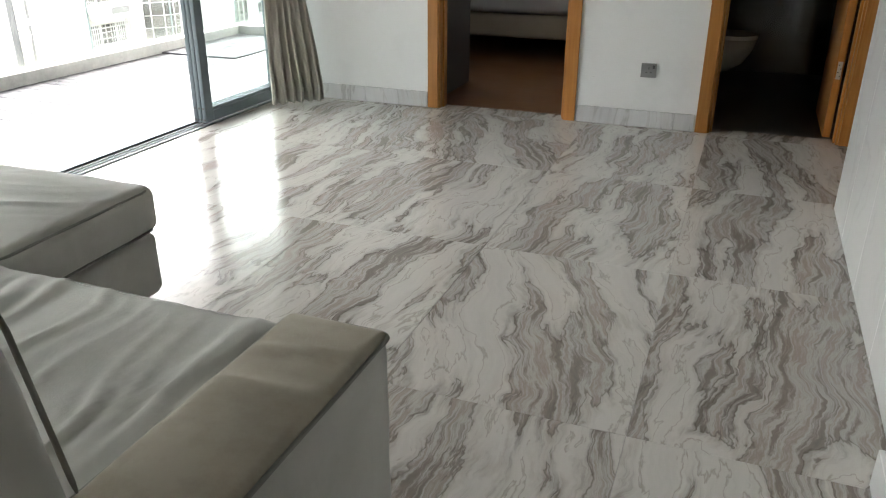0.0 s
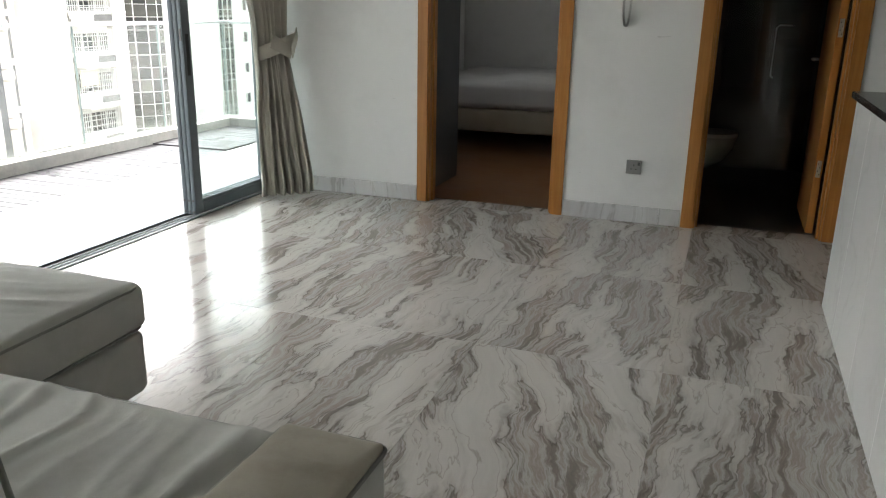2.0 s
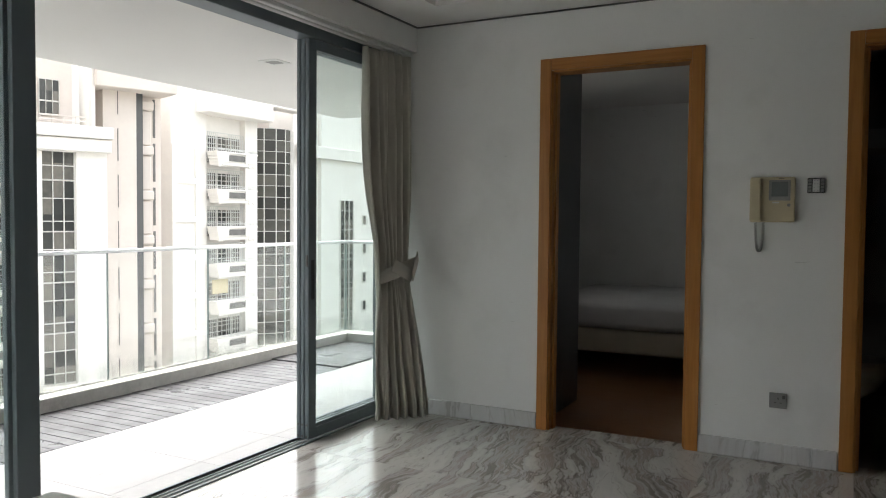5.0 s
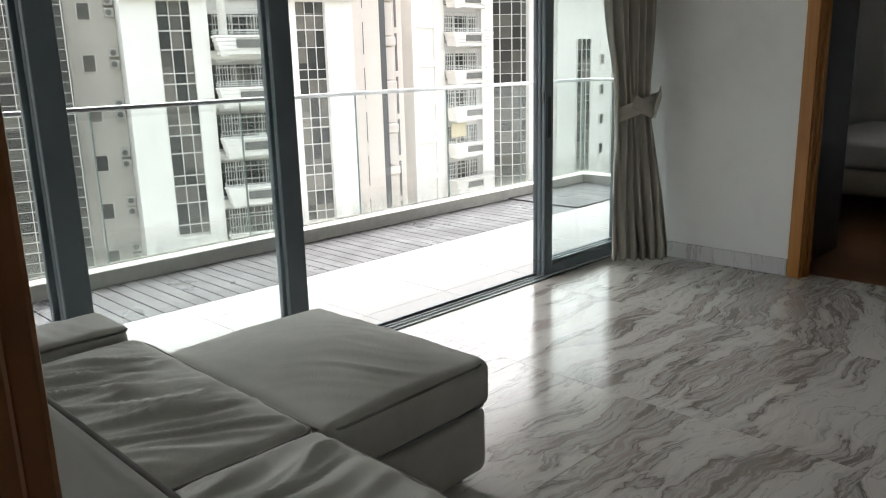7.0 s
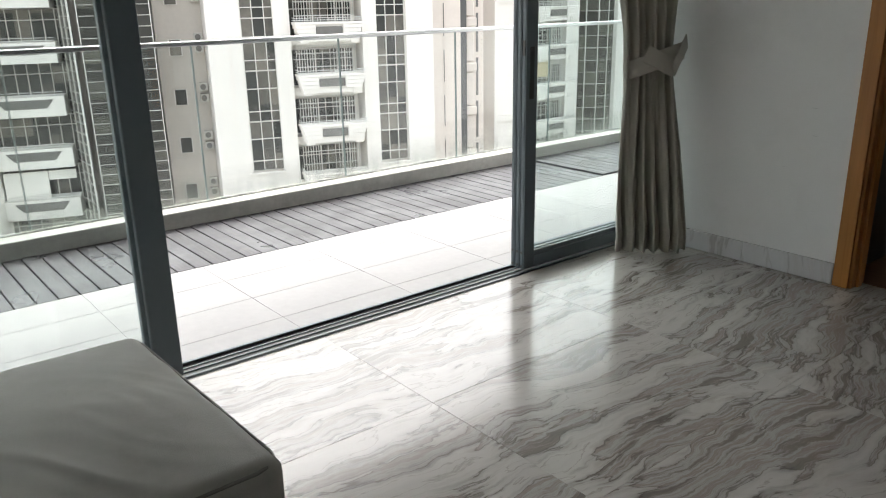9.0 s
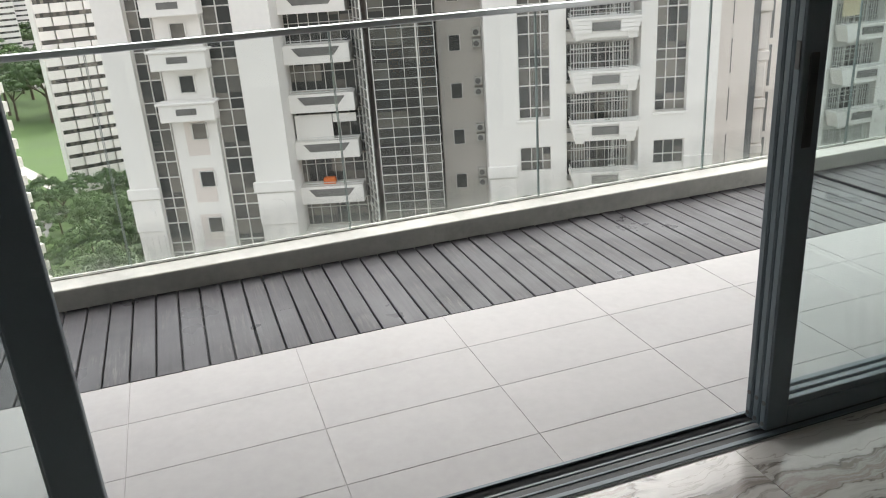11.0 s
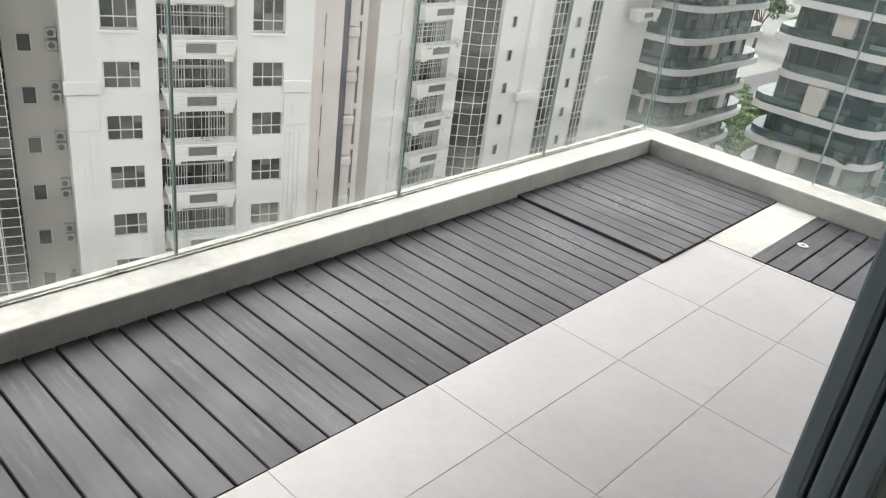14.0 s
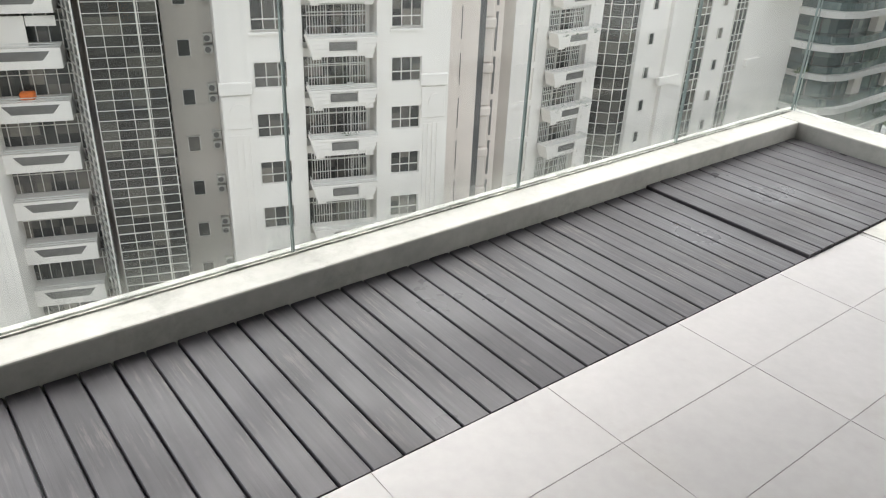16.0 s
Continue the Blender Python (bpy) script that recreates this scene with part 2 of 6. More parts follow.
def leaves_mat(name, lo, hi):
    m, n, l, b = nodes_of(name)
    geo = n.new("ShaderNodeNewGeometry")
    info = n.new("ShaderNodeObjectInfo")
    r = ramp(n, [(0.0, lo), (1.0, hi)])
    l.new(geo.outputs["Random Per Island"], r.inputs["Fac"])
    h = n.new("ShaderNodeHueSaturation")
    mr = n.new("ShaderNodeMapRange")
    mr.inputs["To Min"].default_value = 0.7
    mr.inputs["To Max"].default_value = 1.35
    l.new(info.outputs["Random"], mr.inputs["Value"])
    l.new(mr.outputs[0], h.inputs["Value"])
    l.new(r.outputs["Color"], h.inputs["Color"])
    l.new(h.outputs["Color"], b.inputs["Base Color"])
    b.inputs["Roughness"].default_value = 0.6
    return m


M_WALL = plain("white_wall_paint", (0.84, 0.845, 0.835), 0.55, vary=0.03, scale=1.5, fine=160, bump=0.06)


def add_scuffs(m):
    """Sparse short scuffs and faint smudges on paint."""
    n, l = m.node_tree.nodes, m.node_tree.links
    b = n["Principled BSDF"]
    col = b.inputs["Base Color"].links[0].from_socket
    tc = n.new("ShaderNodeTexCoord")
    mp = n.new("ShaderNodeMapping")
    mp.inputs["Scale"].default_value = (7.0, 7.0, 60.0)
    mp.inputs["Rotation"].default_value = (0.0, 0.35, 0.0)
    l.new(tc.outputs["Object"], mp.inputs["Vector"])
    a = n.new("ShaderNodeTexNoise")
    a.inputs["Scale"].default_value = 1.0
    a.inputs["Detail"].default_value = 3
    l.new(mp.outputs[0], a.inputs["Vector"])
    c = n.new("ShaderNodeTexNoise")
    c.inputs["Scale"].default_value = 2.6
    c.inputs["Detail"].default_value = 4
    l.new(tc.outputs["Object"], c.inputs["Vector"])
    ra = ramp(n, [(0.74, (0, 0, 0)), (0.765, (1, 1, 1))])
    rc = ramp(n, [(0.56, (0, 0, 0)), (0.70, (0.09, 0.09, 0.09))])
    l.new(a.outputs["Fac"], ra.inputs["Fac"])
    l.new(c.outputs["Fac"], rc.inputs["Fac"])
    ad = n.new("ShaderNodeMath")
    ad.operation = "MULTIPLY_ADD"
    ad.inputs[1].default_value = 0.28
    ad.use_clamp = True
    l.new(ra.outputs["Color"], ad.inputs[0])
    l.new(rc.outputs["Color"], ad.inputs[2])
    mx = n.new("ShaderNodeMix")
    mx.data_type = "RGBA"
    mx.inputs[7].default_value = (0.30, 0.29, 0.27, 1)
    l.new(ad.outputs[0], mx.inputs[0])
    l.new(col, mx.inputs[6])
    l.new(mx.outputs[2], b.inputs["Base Color"])


add_scuffs(M_WALL)
M_CEIL = plain("ceiling_paint", (0.80, 0.79, 0.77), 0.7, vary=0.02, scale=1.2, fine=120, bump=0.03)
M_MARBLE = marble("floor_marble")
M_SKIRT = marble("skirting_marble", base=(0.70, 0.70, 0.70), vein=(0.40, 0.40, 0.41), warm=(0.5, 0.48, 0.46), rough=0.15, amount=0.5, scale=0.5)
M_PANELSTONE = marble("white_counter_cladding", base=(0.80, 0.80, 0.79), vein=(0.66, 0.66, 0.65), warm=(0.72, 0.71, 0.69), rough=0.12, amount=0.15, scale=0.6)
M_GROUT = plain("joint_filler", (0.40, 0.385, 0.37), 0.8, vary=0.08)
M_CASING = wood("orange_veneer", (0.36, 0.145, 0.032), (0.50, 0.225, 0.06), 0.38, along=2, per_object=0.06, bump=0.05)
M_CASING_X = wood("orange_veneer_head", (0.36, 0.145, 0.032), (0.50, 0.225, 0.06), 0.38, along=0, per_object=0.06, bump=0.05)
# the orange veneer again, the doorway's shade put into a darker colour
M_CASING_SHADED = wood("shaded_orange_veneer", (0.25, 0.098, 0.03), (0.36, 0.15, 0.05), 0.4, along=2, per_object=0.06, bump=0.05)
M_BEDFLOOR = wood("bedroom_timber_floor", (0.16, 0.07, 0.03), (0.24, 0.115, 0.05), 0.35, along=0, per_object=0.15)
M_ALU = plain("grey_powder_coat", (0.15, 0.185, 0.208), 0.42, vary=0.05, scale=3, fine=200, bump=0.02)
M_ALU_D = plain("dark_channel", (0.035, 0.04, 0.045), 0.5, vary=0.1)
M_STEEL = plain("brushed_steel", (0.62, 0.63, 0.64), 0.3, 1.0, vary=0.06)
M_GLASS = clear_glass("clear_pane")
M_GLASS_G = clear_glass("green_tinted_pane", (0.972, 0.990, 0.986))
M_GLASS_RAIL = clear_glass("balustrade_pane")


def add_dirt(m, foot, height, strength):
    """A film of dried dirt along the foot of a pane, with streaks running up."""
    n, l = m.node_tree.nodes, m.node_tree.links
    out = n["Material Output"]
    src = out.inputs["Surface"].links[0].from_socket
    tc = n.new("ShaderNodeTexCoord")
    sep = n.new("ShaderNodeSeparateXYZ")
    l.new(tc.outputs["Object"], sep.inputs[0])
    mr = n.new("ShaderNodeMapRange")
    mr.inputs["From Min"].default_value = foot
    mr.inputs["From Max"].default_value = foot + height
    mr.inputs["To Min"].default_value = 1.0
    mr.inputs["To Max"].default_value = 0.0
    l.new(sep.outputs[2], mr.inputs["Value"])
    mp = n.new("ShaderNodeMapping")
    mp.inputs["Scale"].default_value = (14, 14, 2.5)
    l.new(tc.outputs["Object"], mp.inputs["Vector"])
    ns = n.new("ShaderNodeTexNoise")
    ns.inputs["Scale"].default_value = 1.0
    ns.inputs["Detail"].default_value = 5
    l.new(mp.outputs[0], ns.inputs["Vector"])
    mu = n.new("ShaderNodeMath")
    mu.operation = "MULTIPLY"
    l.new(mr.outputs[0], mu.inputs[0])
    l.new(ns.outputs["Fac"], mu.inputs[1])
    m2 = n.new("ShaderNodeMath")
    m2.operation = "MULTIPLY"
    m2.inputs[1].default_value = strength
    l.new(mu.outputs[0], m2.inputs[0])
    df = n.new("ShaderNodeBsdfDiffuse")
    df.inputs["Color"].default_value = (0.55, 0.58, 0.54, 1)
    mx = n.new("ShaderNodeMixShader")
    l.new(m2.outputs[0], mx.inputs[0])
    l.new(src, mx.inputs[1])
    l.new(df.outputs[0], mx.inputs[2])
    l.new(mx.outputs[0], out.inputs["Surface"])


add_dirt(M_GLASS_RAIL, 0.08, 0.24, 0.5)
M_GLASS_EDGE = plain("glass_edge", (0.26, 0.32, 0.31), 0.15, vary=0.05)
M_SOFA = fabric("grey_green_canvas", (0.45, 0.447, 0.415))
M_SOFA_ARM = fabric("worn_beige_canvas", (0.36, 0.325, 0.26))
M_PIPE = fabric("dark_piping", (0.23, 0.23, 0.21), vary=0.2)
M_CURTAIN = fabric("grey_satin_curtain", (0.52, 0.495, 0.435), weave=3000)
M_CURTAIN.node_tree.nodes["Principled BSDF"].inputs["Roughness"].default_value = 0.5
M_TILE = plain("pale_porcelain", (0.355, 0.342, 0.337), 0.45, vary=0.10, scale=2.6, fine=30, bump=0.03, per_object=0.03)


def deck_paint(name, along):
    """Dark grey paint on timber: worn bare streaks along the grain, damp smooth patches that run across the boards."""
    m = wood(name, (0.043, 0.041, 0.046), (0.064, 0.061, 0.068), 0.45, along=along, per_object=0.12, bump=0.4, spec=0.25)
    n, l = m.node_tree.nodes, m.node_tree.links
    b = n["Principled BSDF"]
    col = b.inputs["Base Color"].links[0].from_socket
    geo = n.new("ShaderNodeNewGeometry")
    damp = n.new("ShaderNodeTexNoise")
    damp.inputs["Scale"].default_value = 2.3
    damp.inputs["Detail"].default_value = 5
    l.new(geo.outputs["Position"], damp.inputs["Vector"])
    mp = n.new("ShaderNodeMapping")
    s = [70.0, 70.0, 70.0]
    s[along] = 5.0
    mp.inputs["Scale"].default_value = s
    l.new(geo.outputs["Position"], mp.inputs["Vector"])
    grain = n.new("ShaderNodeTexNoise")
    grain.inputs["Scale"].default_value = 1.0
    grain.inputs["Detail"].default_value = 6
    grain.inputs["Roughness"].default_value = 0.7
    l.new(mp.outputs[0], grain.inputs["Vector"])
    patch = n.new("ShaderNodeTexNoise")
    patch.inputs["Scale"].default_value = 4.7
    patch.inputs["Detail"].default_value = 4
    l.new(geo.outputs["Position"], patch.inputs["Vector"])
    r1 = ramp(n, [(0.50, (0, 0, 0)), (0.62, (1, 1, 1))])
    l.new(grain.outputs["Fac"], r1.inputs["Fac"])
    r2 = ramp(n, [(0.48, (0, 0, 0)), (0.66, (0.42, 0.42, 0.42))])
    l.new(patch.outputs["Fac"], r2.inputs["Fac"])
    mu = n.new("ShaderNodeMath")
    mu.operation = "MULTIPLY"
    l.new(r1.outputs["Color"], mu.inputs[0])
    l.new(r2.outputs["Color"], mu.inputs[1])
    mx = n.new("ShaderNodeMix")
    mx.data_type = "RGBA"
    mx.inputs[7].default_value = (0.17, 0.155, 0.145, 1)
    l.new(mu.outputs[0], mx.inputs[0])
    l.new(col, mx.inputs[6])
    l.new(mx.outputs[2], b.inputs["Base Color"])
    rr = ramp(n, [(0.36, (0.26, 0.26, 0.26)), (0.58, (0.52, 0.52, 0.52))])
    l.new(damp.outputs["Fac"], rr.inputs["Fac"])
    l.new(rr.outputs["Color"], b.inputs["Roughness"])
    return m


M_DECK = deck_paint("painted_deck_board", 0)
M_DECK_Y = deck_paint("painted_deck_board_cross", 1)


def add_stains(m, colour, lo, hi, scale, amount):
    """Blotchy grime that runs on from piece to piece."""
    n, l = m.node_tree.nodes, m.node_tree.links
    b = n["Principled BSDF"]
    col = b.inputs["Base Color"].links[0].from_socket
    geo = n.new("ShaderNodeNewGeometry")
    a = n.new("ShaderNodeTexNoise")
    a.inputs["Scale"].default_value = scale
    a.inputs["Detail"].default_value = 9
    a.inputs["Roughness"].default_value = 0.72
    l.new(geo.outputs["Position"], a.inputs["Vector"])
    r = ramp(n, [(lo, (0, 0, 0)), (hi, (amount, amount, amount))])
    l.new(a.outputs["Fac"], r.inputs["Fac"])
    mx = n.new("ShaderNodeMix")
    mx.data_type = "RGBA"
    mx.inputs[7].default_value = (*colour, 1)
    l.new(r.outputs["Color"], mx.inputs[0])
    l.new(col, mx.inputs[6])
    l.new(mx.outputs[2], b.inputs["Base Color"])


add_stains(M_TILE, (0.30, 0.28, 0.255), 0.55, 0.72, 2.8, 0.5)
add_stains(M_SOFA_ARM, (0.25, 0.215, 0.155), 0.45, 0.66, 5.0, 0.55)
add_stains(M_SOFA, (0.33, 0.32, 0.275), 0.52, 0.7, 3.5, 0.4)
M_TILEGROUT = plain("tile_joint", (0.27, 0.26, 0.25), 0.8, vary=0.1)
M_KERB = plain("stained_kerb_paint", (0.44, 0.435, 0.405), 0.75, vary=0.22, scale=2.2, fine=25, bump=0.3)
M_SEALANT = plain("weathered_sealant", (0.36, 0.36, 0.33), 0.8, vary=0.8, scale=14, fine=60, bump=0.6)
add_stains(M_SEALANT, (0.05, 0.05, 0.045), 0.58, 0.66, 9.0, 0.95)
add_stains(M_KERB, (0.24, 0.235, 0.21), 0.53, 0.72, 3.4, 0.65)
M_PALEGREEN = plain("pale_green_plastic", (0.33, 0.35, 0.27), 0.35, vary=0.06)
M_PVC = plain("ivory_plastic", (0.62, 0.54, 0.36), 0.45, vary=0.04)
M_GREYPL = plain("grey_plastic", (0.30, 0.30, 0.29), 0.45, vary=0.06)
M_DARKPL = plain("dark_grey_plastic", (0.10, 0.10, 0.10), 0.4, vary=0.08)
M_WHITEPL = plain("white_plastic", (0.72, 0.72, 0.70), 0.35, vary=0.03)
M_SCREEN = plain("grey_screen", (0.20, 0.22, 0.22), 0.15, vary=0.1)
M_BLACKSTONE = plain("dark_granite_top", (0.05, 0.042, 0.04), 0.18, vary=0.4, scale=40, fine=200, bump=0)
M_DARKWARD = plain("charcoal_laminate", (0.055, 0.062, 0.072), 0.35, vary=0.06)
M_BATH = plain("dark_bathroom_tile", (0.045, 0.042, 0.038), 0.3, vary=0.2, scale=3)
M_CERAMIC = plain("white_ceramic", (0.60, 0.60, 0.58), 0.12, vary=0.02, bump=0)
M_SHEET = fabric("white_sheet", (0.52, 0.52, 0.52), vary=0.04)
M_BEDBASE = fabric("beige_divan", (0.40, 0.37, 0.30))
M_FACADE = plain("white_facade_render", (0.83, 0.80, 0.757), 0.85, vary=0.045, scale=0.35, fine=4, bump=0.05)
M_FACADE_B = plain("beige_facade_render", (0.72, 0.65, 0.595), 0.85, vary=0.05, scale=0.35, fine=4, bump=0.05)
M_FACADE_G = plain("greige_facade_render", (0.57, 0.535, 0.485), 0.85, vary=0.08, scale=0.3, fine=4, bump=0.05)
M_FWIN = far_glass("apartment_glass", (0.055, 0.058, 0.055), (0.24, 0.22, 0.19))
# shade inside far slots and grilles, put into one dark colour
M_FDARK = plain("painted_recess_shade", (0.16, 0.155, 0.145), 0.6, vary=0.25, scale=1.5)
M_CURTAINWALL = far_glass("curtain_wall_glass", (0.042, 0.042, 0.038), (0.13, 0.125, 0.105))
M_FFRAME = plain("pale_window_bars", (0.70, 0.68, 0.64), 0.6, vary=0.05)
M_FGRILLE = plain("white_grille_bars", (0.66, 0.66, 0.63), 0.6, vary=0.05)
M_TEAL = far_glass("teal_tower_glass", (0.05, 0.085, 0.085), (0.15, 0.20, 0.19))
M_CORE = far_glass("green_core_glass", (0.09, 0.20, 0.175), (0.20, 0.36, 0.32))
M_SLAB = plain("pale_tower_slab", (0.62, 0.61, 0.59), 0.7, vary=0.06, scale=0.3)
M_LEAF = leaves_mat("foliage", (0.042, 0.082, 0.028), (0.10, 0.165, 0.05))
M_BARK = plain("bark", (0.13, 0.10, 0.075), 0.9, vary=0.25, scale=4)
M_GRASS = plain("lawn", (0.065, 0.115, 0.028), 0.9, vary=0.3, scale=0.05, fine=1.5, bump=0)
M_GROUND = plain("built_up_ground", (0.19, 0.19, 0.175), 0.9, vary=0.25, scale=0.03, fine=0.6, bump=0)
M_ASPHALT = plain("asphalt", (0.07, 0.07, 0.07), 0.9, vary=0.15, scale=0.2, fine=4)
M_PATH = plain("pale_path", (0.42, 0.40, 0.36), 0.9, vary=0.1, scale=0.3, fine=3)
M_POOL = plain("pool_water", (0.06, 0.32, 0.34), 0.08, vary=0.1, scale=0.5)
M_BRICKRED = plain("red_brown_roof", (0.22, 0.12, 0.09), 0.85, vary=0.2, scale=0.2)
M_BLUE = plain("blue_hoarding", (0.06, 0.18, 0.40), 0.6, vary=0.1)
M_ACU = plain("ac_unit_paint", (0.55, 0.54, 0.50), 0.6, vary=0.08)
M_ORANGE = plain("orange_plastic", (0.75, 0.18, 0.03), 0.5, vary=0.05)


# ---- building blocks ----
def bm_new():
    return bmesh.new()


def box(bm, x0, x1, y0, y1, z0, z1, bevel=0.0, seg=1):
    r = bmesh.ops.create_cube(bm, size=1.0)
    vs = r["verts"]
    for v in vs:
        v.co = Vector((x0 if v.co.x < 0 else x1, y0 if v.co.y < 0 else y1, z0 if v.co.z < 0 else z1))
    if bevel > 0:
        es = {e for v in vs for e in v.link_edges}
        bmesh.ops.bevel(bm, geom=list(es), offset=bevel, segments=seg, affect="EDGES", profile=0.5)
    return vs


def cyl(bm, p, q, r, n=12, r2=None):
    p, q = Vector(p), Vector(q)
    d = q - p
    m = Matrix.Translation((p + q) / 2) @ d.to_track_quat("Z", "Y").to_matrix().to_4x4()
    bmesh.ops.create_cone(bm, cap_ends=True, segments=n, radius1=r, radius2=r if r2 is None else r2, depth=d.length, matrix=m)


def prism(bm, pts, z0, z1):
    """Upright prism over a counter-clockwise outline."""
    lo = [bm.verts.new((x, y, z0)) for x, y in pts]
    hi = [bm.verts.new((x, y, z1)) for x, y in pts]
    k = len(pts)
    bm.faces.new(hi)
    bm.faces.new(lo[::-1])
    for i in range(k):
        bm.faces.new((lo[i], lo[(i + 1) % k], hi[(i + 1) % k], hi[i]))


def tube(bm, pts, r, n=6, closed=False):
    """A round cord along points."""
    pts = [Vector(p) for p in pts]
    k = len(pts)
    rings = []
    for i, p in enumerate(pts):
        a = pts[(i - 1) % k] if closed or i else p
        c = pts[(i + 1) % k] if closed or i < k - 1 else p
        d = (c - a).normalized()
        side = d.cross(Vector((0, 0, 1)))
        if side.length < 1e-3:
            side = d.cross(Vector((1, 0, 0)))
        side.normalize()
        up = side.cross(d)
        rings.append([bm.verts.new(p + r * (math.cos(2 * math.pi * j / n) * side + math.sin(2 * math.pi * j / n) * up)) for j in range(n)])
    for i in range(k if closed else k - 1):
        a, c = rings[i], rings[(i + 1) % k]
        for j in range(n):
            bm.faces.new((a[j], a[(j + 1) % n], c[(j + 1) % n], c[j]))


def mesh_of(name, bm, material, smooth=False):
    bmesh.ops.recalc_face_normals(bm, faces=bm.faces)
    me = bpy.data.meshes.new(name)
    bm.to_mesh(me)
    bm.free()
    if smooth:
        for p in me.polygons:
            p.use_smooth = True
    me.materials.append(material)
    return me


def part(name, bm, material, parent=None, label="", smooth=False):
    ob = new(name, mesh_of(name, bm, material, smooth))
    if parent is not None:
        ob.parent = parent
    if label:
        ob["label"] = label
    return ob


def thing(name, label, category, loc=(0, 0, 0), rz=0.0, group=""):
    e = new(name)
    e.matrix_world = pose(*loc, 0, 0, rz)
    return tagged(e, label, category, group)


def setting(name, bm, material, label, category):
    return tagged(part(name, bm, material), label, category, kind="structure")


def cushion_bm(sx, sy, sz, r, n=22, puff=0.02, wrinkle=0.0, seed=0, dirx=1.0, diry=0.3, side_puff=0.01):
    """A soft upholstered block, its base centre at the origin."""
    bm = bm_new()
    bmesh.ops.create_cube(bm, size=1.0)
    bmesh.ops.subdivide_edges(bm, edges=bm.edges[:], cuts=n, use_grid_fill=True)
    for v in bm.verts:
        u, w, h = v.co.x * 2, v.co.y * 2, v.co.z * 2
        p = Vector((v.co.x * sx, v.co.y * sy, v.co.z * sz))
        c = Vector((max(-sx / 2 + r, min(sx / 2 - r, p.x)), max(-sy / 2 + r, min(sy / 2 - r, p.y)), max(-sz / 2 + r, min(sz / 2 - r, p.z))))
        d = p - c
        if d.length > 1e-6:
            k = max(abs(d.x), abs(d.y), abs(d.z))
            p = c + d.normalized() * k
        f = (1 - u * u) * (1 - w * w)
        if h > 0:
            p.z += puff * f * h
            if wrinkle:
                al, ac = p.x * dirx + p.y * diry, p.y * dirx - p.x * diry
                bend = 0.08 * noise.noise(Vector((al * 3, ac * 3, seed + 2)))
                edge = min(1, 1.6 * max(0, 1 - max(abs(u), abs(w)) ** 4))
                fold = 0.0
                for fq, wt in ((8.0, 1.0), (15.0, 0.6)):
                    s = abs(noise.noise(Vector((al * 1.5, (ac + bend) * fq, seed + fq))))
                    fold += wt * max(0.0, 1 - 3.4 * s) ** 1.6
                where = max(0.25, min(1.0, 0.6 + 1.3 * noise.noise(Vector((p.x * 2.4, p.y * 2.4, seed + 9)))))
                p.z += wrinkle * h * edge * (0.45 * noise.noise(Vector((p.x * 3, p.y * 3, seed))) + 0.7 * fold * where)
        p.x += side_puff * u * (1 - w * w) * (1 - h * h)
        p.y += side_puff * w * (1 - u * u) * (1 - h * h)
        amp = 0.0025
        p += Vector((noise.noise(p * 9 + Vector((seed, 0, 0))), noise.noise(p * 9 + Vector((0, seed, 3))), noise.noise(p * 9 + Vector((4, 0, seed))))) * amp
        p.z += sz / 2
        v.co = p
    return bm


def loop_rect(x0, x1, y0, y1, z, r=0.03, n=4, wob=0.002):
    out = []
    for cx, cy, a0 in ((x1 - r, y1 - r, 0), (x0 + r, y1 - r, 90), (x0 + r, y0 + r, 180), (x1 - r, y0 + r, 270)):
        for i in range(n + 1):
            a = radians(a0 + 90 * i / n)
            out.append(Vector((cx + r * math.cos(a), cy + r * math.sin(a), z)))
    full = []
    for i, p in enumerate(out):
        q = out[(i + 1) % len(out)]
        k = max(1, int((q - p).length / 0.06))
        for j in range(k):
            s = p.lerp(q, j / k)
            s.z += wob * noise.noise(s * 7)
            full.append(s)
    return full


# ---- the flat: structure ----
WY = 0.967        # room face of the wall with the doors
WB = -3.647       # room face of the wall behind the sofa
CZ = 2.67         # ceiling


def wall_with_openings(name, axis, face, thick, a0, a1, z1, holes, material, label):
    """A straight wall with rectangular openings through it, as blocks butted end to end."""
    bm = bm_new()

    def blk(p0, p1, q0, q1):
        if p1 - p0 < 1e-4 or q1 - q0 < 1e-4:
            return
        if axis == "x":
            box(bm, p0, p1, min(face, face + thick), max(face, face + thick), q0, q1)
        else:
            box(bm, min(face, face + thick), max(face, face + thick), p0, p1, q0, q1)

    at = a0
    for h0, h1, hz0, hz1 in holes:
        blk(at, h0, 0, z1)
        blk(h0, h1, 0, hz0)
        blk(h0, h1, hz1, z1)
        at = h1
    blk(at, a1, 0, z1)
    return setting(name, bm, material, label, "wall")


wall_with_openings("wall_north", "x", WY, 0.13, 0.0, 5.6, CZ + 0.3, [(1.14, 2.05, 0, 2.318), (2.885, 3.655, 0, 2.318)], M_WALL, "white painted wall with two timber-cased doorways")
wall_with_openings("wall_south", "x", WB - 0.13, 0.13, 0.0, 5.6, CZ + 0.3, [(2.50, 3.42, 0, 2.318)], M_WALL, "white painted wall behind the sofa with a doorway")
wall_with_openings("wall_east", "y", 3.49, 0.12, WB, -2.2, CZ + 0.3, [], M_WALL, "white painted wall beside the counter")
wall_with_openings("wall_kitchen", "y", 5.6, 0.12, -6.4, 4.95, CZ + 0.3, [], M_WALL, "plain white wall of the kitchen")
